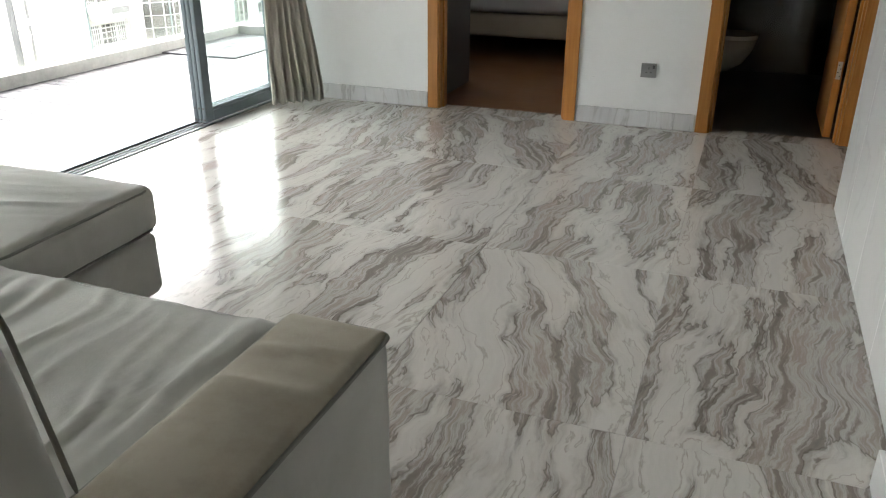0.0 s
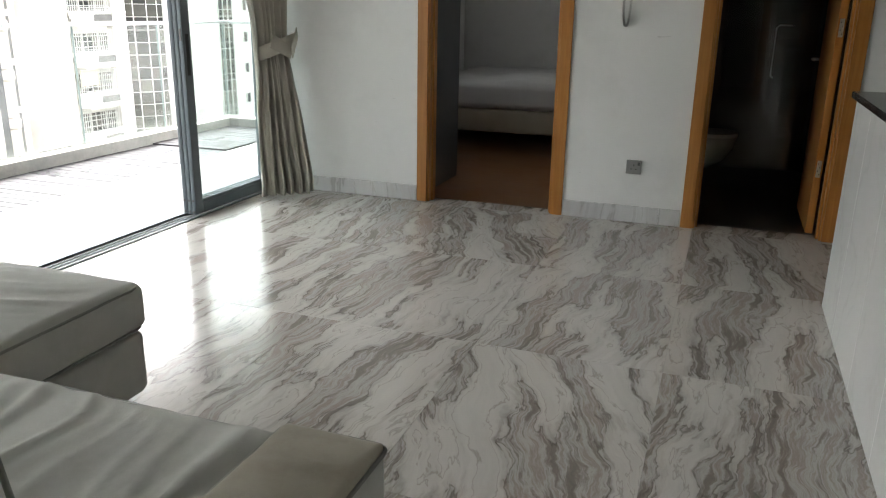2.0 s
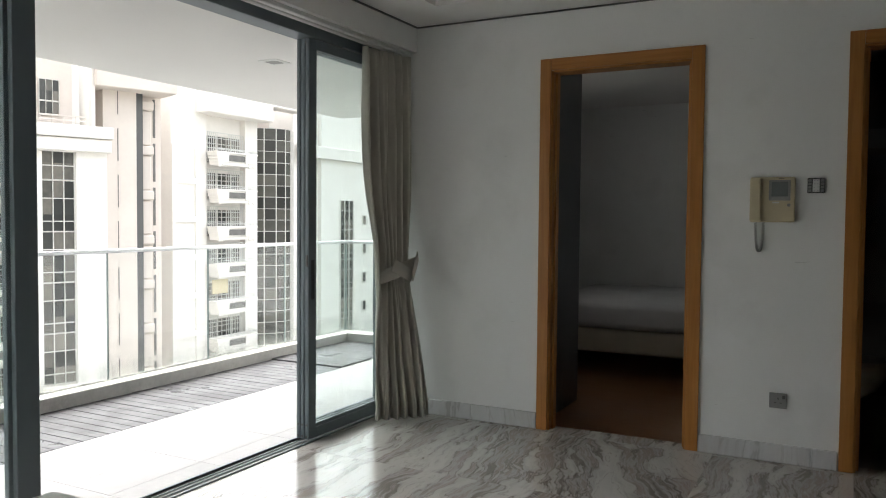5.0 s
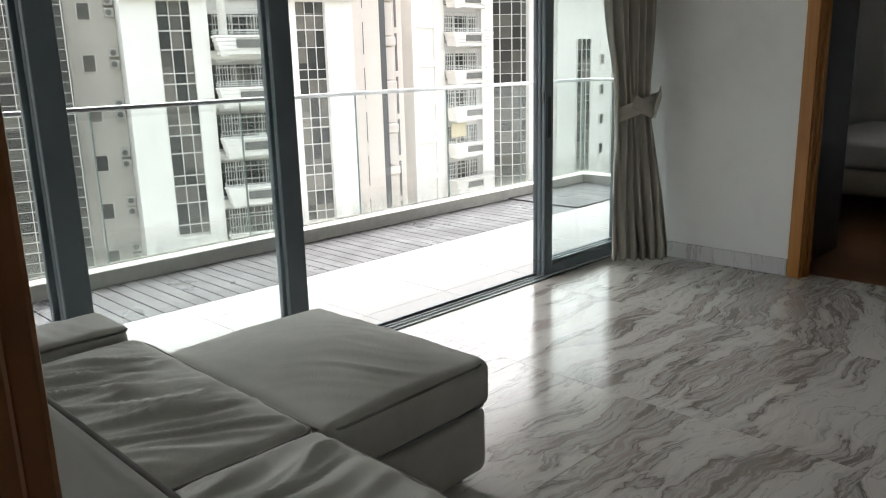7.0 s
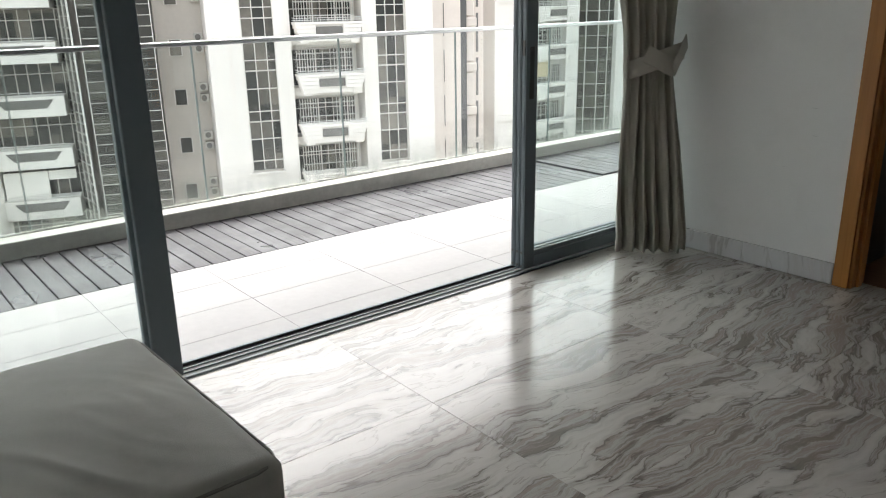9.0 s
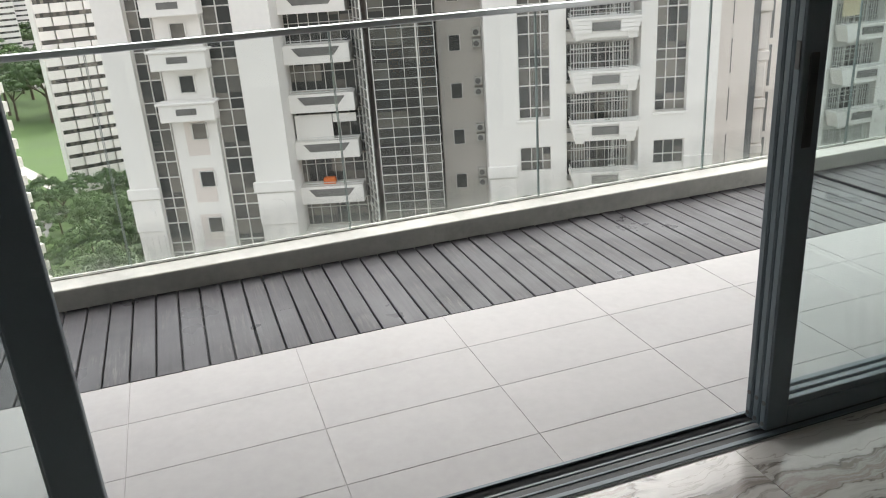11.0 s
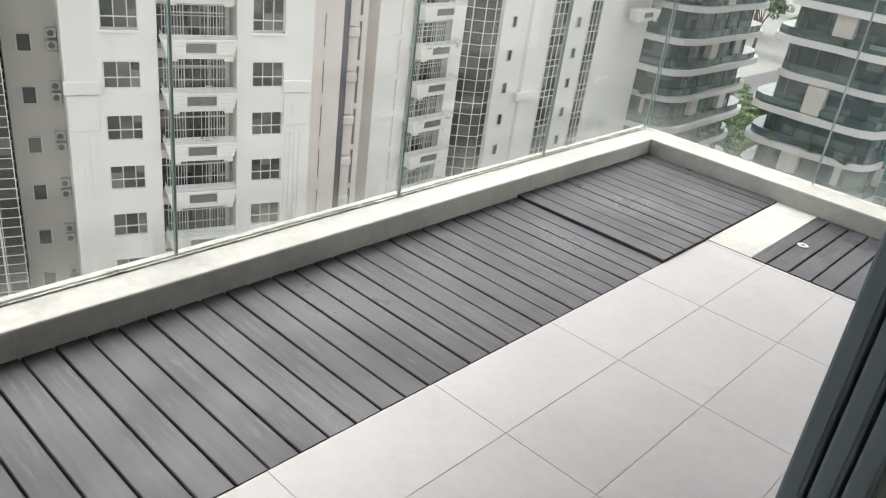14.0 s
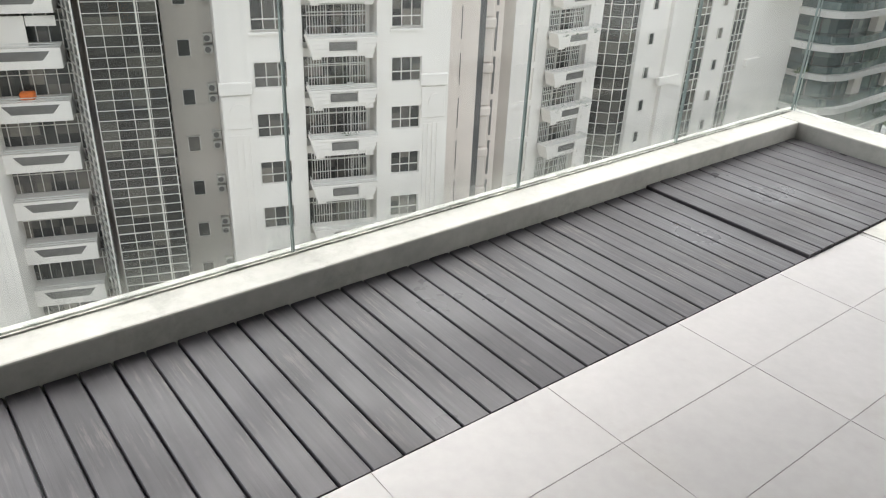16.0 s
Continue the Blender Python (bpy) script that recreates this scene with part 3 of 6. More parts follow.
wall_with_openings("wall_corridor", "x", -6.4, 0.12, 0.0, 5.6, CZ + 0.3, [], M_WALL, "plain white wall of the back room")
wall_with_openings("wall_backroom", "y", -0.12, 0.12, -6.4, WB - 0.13, CZ + 0.3, [], M_WALL, "plain white side wall of the back room")
# the opening is out of view, added and sized to light the bedroom
wall_with_openings("wall_bedroom", "y", -0.06, 0.15, WY + 0.13, 4.95, CZ + 0.3, [(2.25, 3.1, 1.05, 2.28)], M_WALL, "white outer wall of the bedroom with an unseen opening added for daylight")
wall_with_openings("wall_bedroom_north", "x", 4.95, 0.12, -0.06, 5.6, CZ + 0.3, [], M_WALL, "white far wall of the bedroom")
wall_with_openings("wall_bathroom_side", "y", 2.62, 0.1, WY + 0.13, 4.95, CZ + 0.3, [], M_WALL, "wall between bedroom and bathroom")

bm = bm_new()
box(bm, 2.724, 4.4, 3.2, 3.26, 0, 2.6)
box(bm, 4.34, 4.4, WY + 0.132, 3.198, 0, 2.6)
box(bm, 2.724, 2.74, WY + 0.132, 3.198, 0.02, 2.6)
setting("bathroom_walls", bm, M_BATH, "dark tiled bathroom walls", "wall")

# ceiling: perimeter soffit with a raised tray
bm = bm_new()
box(bm, -0.15, 0.55, WB, WY, CZ, CZ + 0.3)
box(bm, 4.9, 5.6, WB, WY, CZ, CZ + 0.3)
box(bm, 0.55, 4.9, WY - 0.42, WY, CZ, CZ + 0.3)
box(bm, 0.55, 4.9, WB, WB + 0.5, CZ, CZ + 0.3)
box(bm, 0.4, 5.0, WB + 0.4, WY - 0.3, CZ + 0.17, CZ + 0.19)
box(bm, -0.06, 5.72, WY + 0.13, 5.07, CZ - 0.05, CZ + 0.1)
box(bm, -0.12, 5.72, -6.5, WB - 0.13, CZ - 0.05, CZ + 0.1)
setting("ceiling", bm, M_CEIL, "off-white ceiling with a raised tray", "ceiling")
# the ceiling's shadow line is drawn with solid dark strips
bm = bm_new()
box(bm, 0.185, 5.5, WY - 0.012, WY - 0.002, CZ - 0.012, CZ - 0.003)
box(bm, 0.181, 0.193, WB, WY - 0.012, CZ - 0.012, CZ - 0.003)
setting("shadow_gap_trim", bm, M_DARKPL, "thin dark strip standing in for the shadow line under the ceiling", "trim")
bm = bm_new()
box(bm, -0.15, 0.18, WB, WY, 2.495, CZ)
setting("wall_bulkhead", bm, M_WALL, "white bulkhead above the sliding window", "wall")

# curtain rail under the bulkhead
rail = thing("curtain_rail", "white double curtain rail under the bulkhead", "curtain rail", (0, 0, 0))
for xx in (0.055, 0.115):
    bm = bm_new()
    box(bm, xx, xx + 0.035, -3.6, 0.95, 2.468, 2.495, 0.004)
    part("rail", bm, M_WHITEPL, rail)
bm = bm_new()
cyl(bm, (0.13, -1.02, 2.44), (0.13, -1.02, 2.47), 0.006, 8)
part("runner", bm, M_WHITEPL, rail)

# skirting of marble pieces
def skirting(name, runs, label):
    e = new(name)
    tagged(e, label, "baseboard", kind="structure")
    for x0, x1, y0, y1 in runs:
        bm = bm_new()
        box(bm, x0, x1, y0, y1, 0.002, 0.105, 0.002)
        part("skirting_piece", bm, M_SKIRT, e)


skirting("baseboard_north", [(0.02, 0.62, WY - 0.014, WY), (0.622, 1.088, WY - 0.014, WY), (2.102, 2.70, WY - 0.014, WY), (2.702, 2.829, WY - 0.014, WY), (3.712, 4.3, WY - 0.014, WY)], "pale grey veined marble skirting")
skirting("baseboard_east", [(3.476, 3.49, -2.85, -2.2), (3.476, 3.49, -3.66, -2.852)], "pale grey veined marble skirting with a dark joint")
skirting("baseboard_south", [(0.02, 0.9, WB, WB + 0.014), (0.902, 1.8, WB, WB + 0.014), (1.802, 2.43, WB, WB + 0.014)], "pale grey veined marble skirting")


def door_case(name, x0, x1, face, thick, top, label, upright=M_CASING, head=M_CASING_X):
    """Timber lining and architrave round an opening from x0 to x1 in a wall whose room face is at y = face."""
    e = new(name)
    tagged(e, label, "door frame", kind="structure")
    s = 1 if thick > 0 else -1
    w = 0.072
    f0, f1 = face - s * 0.016, face + thick + s * 0.016

    def yr(a, b):
        return (min(a, b), max(a, b))
    for side, a, b in ((0, x0 - w, x0), (1, x1, x1 + w)):
        for fa, fb in ((f0, face - s * 0.0005), (face + thick + s * 0.0005, f1)):
            bm = bm_new()
            y0, y1 = yr(fa, fb)
            box(bm, a, b, y0, y1, 0.001, top + w, 0.003, 2)
            part("architrave", bm, upright, e)
        bm = bm_new()
        y0, y1 = yr(face, face + thick)
        xa, xb = (x0 - 0.024, x0 + 0.012) if side == 0 else (x1 - 0.012, x1 + 0.024)
        box(bm, xa, xb, y0, y1, 0.001, top, 0.002)
        part("lining", bm, upright, e)
        bm = bm_new()
        xa, xb = (x0 + 0.0125, x0 + 0.026) if side == 0 else (x1 - 0.026, x1 - 0.0125)
        ya, yb = yr(face + thick * 0.30, face + thick * 0.62)
        box(bm, xa, xb, ya, yb, 0.001, top - 0.013, 0.002)
        part("door_stop", bm, upright, e)
    for fa, fb in ((f0, face - s * 0.0005), (face + thick + s * 0.0005, f1)):
        bm = bm_new()
        y0, y1 = yr(fa, fb)
        box(bm, x0 + 0.001, x1 - 0.001, y0, y1, top, top + w, 0.003, 2)
        part("head_architrave", bm, head, e)
    bm = bm_new()
    y0, y1 = yr(face, face + thick)
    box(bm, x0 + 0.012, x1 - 0.012, y0, y1, top - 0.012, top + 0.022, 0.002)
    part("head_lining", bm, head, e)
    return e


door_case("door_frame_1", 1.164, 2.026, WY, 0.13, 2.296, "orange timber veneer door frame of the bedroom")
door_case("door_frame_2", 2.909, 3.631, WY, 0.13, 2.296, "orange timber veneer door frame of the bathroom")
door_case("door_frame_3", 2.524, 3.396, WB, -0.13, 2.296, "orange timber veneer door frame beside the sofa, its colour darkened for shade", M_CASING_SHADED, M_CASING_SHADED)

# open bathroom door, swung inwards
door = thing("bathroom_door", "orange timber veneer door standing open into the bathroom", "door", (3.60, WY + 0.135, 0.0))
bm = bm_new()
box(bm, -0.045, -0.003, 0, 0.70, 0.008, 2.25, 0.002)
part("leaf", bm, M_CASING, door)
for hz in (0.35, 1.15, 2.0):
    bm = bm_new()
    box(bm, -0.036, -0.012, -0.003, 0.0, hz, hz + 0.1)
    h = part("hinge", bm, M_STEEL, door, "steel hinge plate")
    for k in range(4):
        bm = bm_new()
        cyl(bm, (-0.024 + 0.005 * (-1) ** k, -0.0045, hz + 0.018 + 0.021 * k), (-0.024 + 0.005 * (-1) ** k, -0.003, hz + 0.018 + 0.021 * k), 0.0035, 8)
        part("screw", bm, M_DARKPL, h)
bm = bm_new()
tube(bm, [(-0.06, 0.56, 1.0), (-0.09, 0.56, 1.0), (-0.1, 0.55, 1.0), (-0.1, 0.44, 1.0)], 0.009, 8)
part("lever_handle", bm, M_STEEL, door, "chrome lever handle")

# threshold and bedroom floor
bm = bm_new()
box(bm, 0.09, 2.62, WY + 0.13, 4.95, -0.06, 0.0)
bed_floor = setting("floor_bedroom", bm, M_BEDFLOOR, "dark reddish-brown timber floor of the bedroom", "floor")
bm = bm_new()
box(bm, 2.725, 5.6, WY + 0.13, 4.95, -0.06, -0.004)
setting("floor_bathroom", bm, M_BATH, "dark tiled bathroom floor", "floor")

# counter between living room and kitchen
cnt = thing("bar_counter", "bar-height counter clad in glossy white stone with a dark granite top", "counter", (0, 0, 0))
bm = bm_new()
box(bm, 3.555, 4.05, -2.195, -0.21, 0.0, 0.935)
part("body", bm, M_WALL, cnt)
yy = -2.195
for wdt in (0.60, 0.50, 0.50, 0.385):
    bm = bm_new()
    box(bm, 3.535, 3.554, yy + 0.001, yy + wdt - 0.001, 0.003, 0.935, 0.001)
    part("cladding_panel", bm, M_PANELSTONE, cnt)
    yy += wdt
bm = bm_new()
box(bm, 3.5352, 4.05, -0.209, -0.195, 0.003, 0.935, 0.001)
part("end_panel", bm, M_PANELSTONE, cnt)
bm = bm_new()
box(bm, 3.515, 4.08, -2.195, -0.17, 0.936, 0.965, 0.004)
part("worktop", bm, M_BLACKSTONE, cnt, "dark speckled granite top")

# ---- sliding window ----
PL = ((-2.795, -1.752), (-2.795, -1.766), (-3.595, -2.715))
win = new("window_1")
tagged(win, "grey aluminium sliding window wall, pushed open", "window", kind="structure")


def frame_bar(name, x0, x1, y0, y1, z0, z1, parent=win, material=M_ALU, bev=0.003):
    bm = bm_new()
    box(bm, x0, x1, y0, y1, z0, z1, bev)
    return part(name, bm, material, parent)


frame_bar("head_frame", -0.125, 0.01, -3.6, WY, 2.425, 2.494)
bm = bm_new()
for xa, xb in ((-0.122, -0.110), (-0.071, -0.062), (-0.037, -0.029), (-0.004, 0.012)):
    box(bm, xa, xb, -3.6, WY, 0.0, 0.006, 0.001)
part("sill_track", bm, M_ALU, win)
bm = bm_new()
box(bm, -0.122, 0.012, -3.6, WY, -0.03, -0.012)
part("track_channel", bm, M_ALU_D, win)
frame_bar("jamb", -0.12, 0.0, -3.67, -3.6, 0.0, 2.424)
frame_bar("jamb", -0.12, 0.0, WY - 0.045, WY - 0.001, 0.007, 2.424)


def leaf(name, xc, y0, y1, parent, handle=False, end_plates=False, st=0.075):
    """One sliding leaf: stiles, rails, pane."""
    t = 0.0145
    e = new(name)
    e.parent = parent
    for a, b in ((y0, y0 + st), (y1 - st, y1)):
        bm = bm_new()
        box(bm, xc - t, xc + t, a, b, 0.012, 2.42, 0.004, 2)
        s = part("stile", bm, M_ALU, e)
    bm = bm_new()
    box(bm, xc - t, xc + t, y0 + st, y1 - st, 0.012, 0.075, 0.002)
    box(bm, xc - t + 0.004, xc + t - 0.004, y0 + st, y1 - st, 0.0755, 0.098, 0.002)
    part("bottom_rail", bm, M_ALU, e)
    bm = bm_new()
    box(bm, xc - t, xc + t, y0 + st, y1 - st, 2.36, 2.42, 0.002)
    part("top_rail", bm, M_ALU, e)
    bm = bm_new()
    box(bm, xc - 0.004, xc + 0.004, y0 + st - 0.01, y1 - st + 0.01, 0.095, 2.365)
    p = part("pane", bm, M_GLASS_G, e, "clear green-tinted glass")
    p.visible_shadow = False
    if end_plates:
        bm = bm_new()
        box(bm, xc - t * 0.55, xc + t * 0.55, y0 - 0.002, y0, 0.014, 2.418)
        part("end_strip", bm, M_ALU, e)
        for z in (0.03, 0.10):
            bm = bm_new()
            cyl(bm, (xc, y0 - 0.004, z), (xc, y0 - 0.001, z), 0.007, 10)
            part("screw", bm, M_DARKPL, e)
    if handle:
        bm = bm_new()
        box(bm, xc - 0.008, xc + 0.008, y0 - 0.004, y0 - 0.001, 1.06, 1.13, 0.002)
        part("lock_plate", bm, M_DARKPL, e)
        bm = bm_new()
        box(bm, xc + t, xc + t + 0.004, y0 + 0.02, y0 + 0.05, 0.86, 1.10, 0.002)
        part("pull_handle", bm, M_ALU_D, e, "black recessed pull handle")
    return e


for i, xc in enumerate((-0.0165, -0.050, -0.0835)):
    leaf("sliding_leaf", xc, 0.002 * i, 0.93, win, handle=i == 0, end_plates=True)
    leaf("sliding_leaf", xc, PL[i][0], PL[i][1], win, st=0.10)

# ---- balcony ----
BG = -2.131       # glass balustrade, outer side
BN = 3.44        # glass balustrade, end
bm = bm_new()
box(bm, BG - 0.055, -0.122, -4.6, BN + 0.055, -0.35, -0.05)
box(bm, -0.1215, -0.06, WY + 0.13, 3.27, -0.35, -0.001)
setting("balcony_slab", bm, M_KERB, "concrete slab of the balcony", "floor")
bm = bm_new()
box(bm, BG - 0.05, -1.985, -4.6, 3.27, -0.05, 0.1, 0.008, 2)
kerb = setting("balcony_kerb", bm, M_KERB, "off-white painted kerb with stains under the balustrade", "kerb")
bm = bm_new()
box(bm, BG - 0.05, -0.061, 3.271, BN + 0.05, -0.05, 0.1, 0.008, 2)
setting("balcony_kerb_end", bm, M_KERB, "off-white painted end kerb of the balcony", "kerb")
bm = bm_new()
box(bm, BG - 0.013, BG - 0.0065, -4.6, BN, 0.0995, 0.106)
box(bm, BG + 0.0065, BG + 0.013, -4.6, BN - 0.02, 0.0995, 0.106)
setting("sealant_bead", bm, M_SEALANT, "weathered sealant along the foot of the glass", "trim")
bm = bm_new()
box(bm, -1.18, -0.965, 2.43, 3.27, -0.05, 0.004, 0.002)
setting("balcony_screed", bm, M_KERB, "bare white screed patch beside the deck", "floor")
bm = bm_new()
box(bm, -2.36, -0.151, -4.6, 3.68, 2.49, 2.9)
box(bm, -0.151, -0.061, WY + 0.13, 3.68, 2.49, 2.9)
setting("balcony_ceiling", bm, M_CEIL, "plain white soffit of the balcony above", "ceiling")
bm = bm_new()
box(bm, -2.3, -0.12, -4.72, -4.6, -0.3, 2.9)
setting("balcony_end_wall", bm, M_WALL, "plain white end wall of the balcony", "wall")

for xx, yy in ((-0.90, 0.76), (-1.05, -1.85)):
    dl = thing("downlight", "square recessed downlight in the balcony soffit, switched off", "downlight", (xx, yy, 2.49), group="balcony downlights")
    bm = bm_new()
    box(bm, -0.085, 0.085, -0.085, 0.085, -0.006, 0, 0.002)
    part("trim", bm, M_WHITEPL, dl)
    bm = bm_new()
    box(bm, -0.05, 0.05, -0.05, 0.05, -0.008, -0.0062, 0.001)
    part("lamp", bm, M_GREYPL, dl)

bal = thing("glass_balustrade", "frameless glass balustrade with a thin steel handrail", "balustrade", (0, 0, 0))
J = [-4.6] + [0.298 + 1.046 * k for k in range(-4, 3)] + [BN]
for a, b in zip(J[:-1], J[1:]):
    bm = bm_new()
    box(bm, BG - 0.006, BG + 0.006, a + 0.004, b - 0.004, 0.08, 1.075)
    p = part("pane", bm, M_GLASS_RAIL, bal)
    p.visible_shadow = False
    for yj in (a + 0.003, b - 0.003):
        bm = bm_new()
        box(bm, BG - 0.0062, BG + 0.0062, yj - 0.0012, yj + 0.0012, 0.08, 1.075)
        part("polished_edge", bm, M_GLASS_EDGE, p)
JX = [BG + 0.012, -1.09, -0.061]
for a, b in zip(JX[:-1], JX[1:]):
    bm = bm_new()
    box(bm, a + 0.004, b - 0.004, BN - 0.006, BN + 0.006, 0.08, 1.075)
    p = part("pane", bm, M_GLASS_RAIL, bal)
    p.visible_shadow = False
    for xj in (a + 0.003, b - 0.003):
        bm = bm_new()
        box(bm, xj - 0.0012, xj + 0.0012, BN - 0.0062, BN + 0.0062, 0.08, 1.075)
        part("polished_edge", bm, M_GLASS_EDGE, p)
bm = bm_new()
box(bm, BG - 0.022, BG + 0.022, -4.6, BN + 0.022, 1.07, 1.10, 0.005, 2)
part("handrail", bm, M_STEEL, bal, "brushed steel handrail")
bm = bm_new()
box(bm, BG + 0.0225, -0.061, BN - 0.022, BN + 0.022, 1.07, 1.10, 0.005, 2)
part("handrail", bm, M_STEEL, bal, "brushed steel handrail")


# ---- sofa ----
def place(ob, x, y, z):
    ob.location = (x, y, z)
    return ob


ott = thing("ottoman", "grey-green canvas ottoman with piped loose top cushion, pushed against the sofa", "ottoman", (0.905, -2.345, 0), 1.5)
o = part("base", cushion_bm(0.845, 0.64, 0.225, 0.035, 16, 0.0, 0, 2, side_puff=0.008), M_SOFA, ott, smooth=True)
place(o, 0, 0, 0.035)
o = part("top_cushion", cushion_bm(0.865, 0.655, 0.155, 0.035, 60, 0.052, 0.006, 4, 0.8, 0.6), M_SOFA, ott, smooth=True)
place(o, 0, 0, 0.262)
for z, rr in ((0.405, -0.002), (0.272, 0.0)):
    bm = bm_new()
    tube(bm, loop_rect(-0.428 - rr, 0.428 + rr, -0.323 - rr, 0.323 + rr, z, 0.06), 0.0045, 6, True)
    part("piping", bm, M_PIPE, ott, "darker piping along the seam", True)
for sx in (-0.34, 0.34):
    for sy in (-0.24, 0.24):
        bm = bm_new()
        cyl(bm, (sx, sy, 0), (sx, sy, 0.045), 0.025, 12)
        part("foot", bm, M_DARKPL, ott)

sofa = thing("sofa", "grey-green canvas sofa with rumpled seat cushions and worn arms", "sofa", (0, 0, 0))
o = part("base", cushion_bm(2.24, 0.86, 0.24, 0.03, 14, 0.0, 0, 6, side_puff=0.004), M_SOFA, sofa, smooth=True)
place(o, 1.32, -3.10, 0.035)
for i, (xa, xb, yf) in enumerate(((0.30, 1.315, -2.665), (1.32, 2.312, -2.665))):
    o = part("seat_cushion", cushion_bm(xb - xa, 0.86, 0.165, 0.04, 84, 0.02, 0.034, 11 + 7 * i, 0.35 if i == 0 else -0.1, 0.94 if i == 0 else 1.0), M_SOFA, sofa, "rumpled canvas seat cushion", True)
    place(o, (xa + xb) / 2, yf - 0.43, 0.265)
    bm = bm_new()
    tube(bm, loop_rect(xa + 0.004, xb - 0.004, yf - 0.856, yf - 0.004, 0.413, 0.04, wob=0.006), 0.0045, 6, True)
    part("piping", bm, M_PIPE, o, "darker piping along the seam", True).matrix_parent_inverse = Matrix.Translation((-(xa + xb) / 2, -(yf - 0.43), -0.265))
for xa, xb, yf, hh in ((0.05, 0.30, -2.70, 0.465), (2.312, 2.524, -2.795, 0.53)):
    o = part("arm", cushion_bm(xb - xa, 0.78, hh - 0.035, 0.030, 40, 0.008, 0.006, 21, side_puff=0.012), M_SOFA, sofa, "canvas arm with worn beige top", True)
    place(o, (xa + xb) / 2, yf - 0.39, 0.035)
    o = part("arm_top", cushion_bm(xb - xa - 0.006, 0.776, 0.03, 0.014, 40, 0.012, 0.010, 31, side_puff=0.0), M_SOFA_ARM if xa > 1 else M_SOFA, sofa, "worn beige canvas arm top", True)
    place(o, (xa + xb) / 2, yf - 0.39, hh - 0.02)
    bm = bm_new()
    tube(bm, loop_rect(xa, xb, yf - 0.78, yf, hh - 0.004, 0.022), 0.0045, 6, True)
    part("arm_piping", bm, M_PIPE, sofa, "darker piping along the seam", True)
o = part("back", cushion_bm(2.5, 0.10, 0.68, 0.03, 16, 0.0, 0, 41, side_puff=0.005), M_SOFA, sofa, smooth=True)
place(o, 1.295, -3.595, 0.035)
for xa, xb in ((0.32, 1.30), (1.31, 2.31)):
    o = part("back_cushion", cushion_bm(xb - xa, 0.19, 0.43, 0.05, 26, 0.0, 0.004, xa, side_puff=0.03), M_SOFA, sofa, smooth=True)
    o.matrix_local = pose((xa + xb) / 2, -3.405, 0.42, 9, 0, 0)
    bm = bm_new()
    lp = [Vector((p.x, 0.0, p.y)) for p in loop_rect(-(xb - xa) / 2 - 0.004, (xb - xa) / 2 + 0.004, 0.0, 0.43, 0, 0.06)]
    tube(bm, [p + Vector((0, 0.085, 0)) for p in lp], 0.0045, 6, True)
    part("piping", bm, M_PIPE, o, "darker piping along the seam", True)


# ---- curtain ----
cur = thing("curtain", "grey satin curtain gathered with a tie-back beside the window", "curtain", (0, 0, 0))
bm = bm_new()
NU, NV = 150, 60
grid = []
for j in range(NV + 1):
    z = 0.012 + (2.455 - 0.012) * j / NV
    tie = math.exp(-((z - 1.02) / (0.42 if z > 1.02 else 0.50)) ** 2)
    low = max(0.0, min(1.0, (1.0 - z) / 0.9))
    ax, ay = 0.06 + 0.03 * low, 0.475 + 0.125 * low
    bx, by = 0.15 + 0.20 * low, 0.945 - 0.08 * low
    pin = 1 - 0.32 * tie
    cx, cy = (ax + bx) / 2 + 0.03 * tie, (ay + by) / 2 + 0.01 * tie
    row = []
    for i in range(NU + 1):
        u = i / NU
        x = cx + (ax + (bx - ax) * u - (ax + bx) / 2) * pin
        y = cy + (ay + (by - ay) * u - (ay + by) / 2) * pin
        ph = 2 * math.pi * (6.0 * u + 0.35 * noise.noise(Vector((u * 4, z * 0.7, 3))))
        amp = (0.036 + 0.022 * noise.noise(Vector((u * 6, z * 0.9, 1)))) * (1 - 0.3 * tie) * (0.55 + 0.45 * min(1, (2.46 - z) / 0.25 + 0.3))
        off = amp * math.sin(ph) + 0.012 * math.sin(2.3 * ph + z * 2)
        ny = -(bx - ax)
        nx = by - ay
        k = math.hypot(nx, ny)
        row.append(bm.verts.new((x + off * nx / k, y + off * ny / k, z)))
    grid.append(row)
for j in range(NV):
    for i in range(NU):
        bm.faces.new((grid[j][i], grid[j][i + 1], grid[j + 1][i + 1], grid[j + 1][i]))
o = part("drape", bm, M_CURTAIN, cur, smooth=True)
sol = o.modifiers.new("thickness", "SOLIDIFY")
sol.thickness = 0.004
bm = bm_new()
ring = []
for i in range(41):
    a = 2 * math.pi * i / 40
    ring.append((0.158 + 0.105 * math.cos(a) * 0.75 + 0.045 * math.sin(a), 0.748 + 0.165 * math.sin(a), 1.0 + 0.05 * math.sin(a + 0.5)))
lo = [bm.verts.new((x, y, z - 0.045)) for x, y, z in ring[:-1]]
hi = [bm.verts.new((x, y, z + 0.045)) for x, y, z in ring[:-1]]
for i in range(40):
    bm.faces.new((lo[i], lo[(i + 1) % 40], hi[(i + 1) % 40], hi[i]))
o = part("tie_back", bm, M_CURTAIN, cur, "tie-back band of the same satin", True)
sol = o.modifiers.new("thickness", "SOLIDIFY")
sol.thickness = 0.008
bm = bm_new()
box(bm, -0.004, 0.004, -0.12, 0.13, -0.042, 0.042, 0.003)
o = part("tie_flap", bm, M_CURTAIN, cur, "folded end of the tie-back")
o.matrix_local = pose(0.272, 0.80, 1.03, 30, 0, 20)
bm = bm_new()
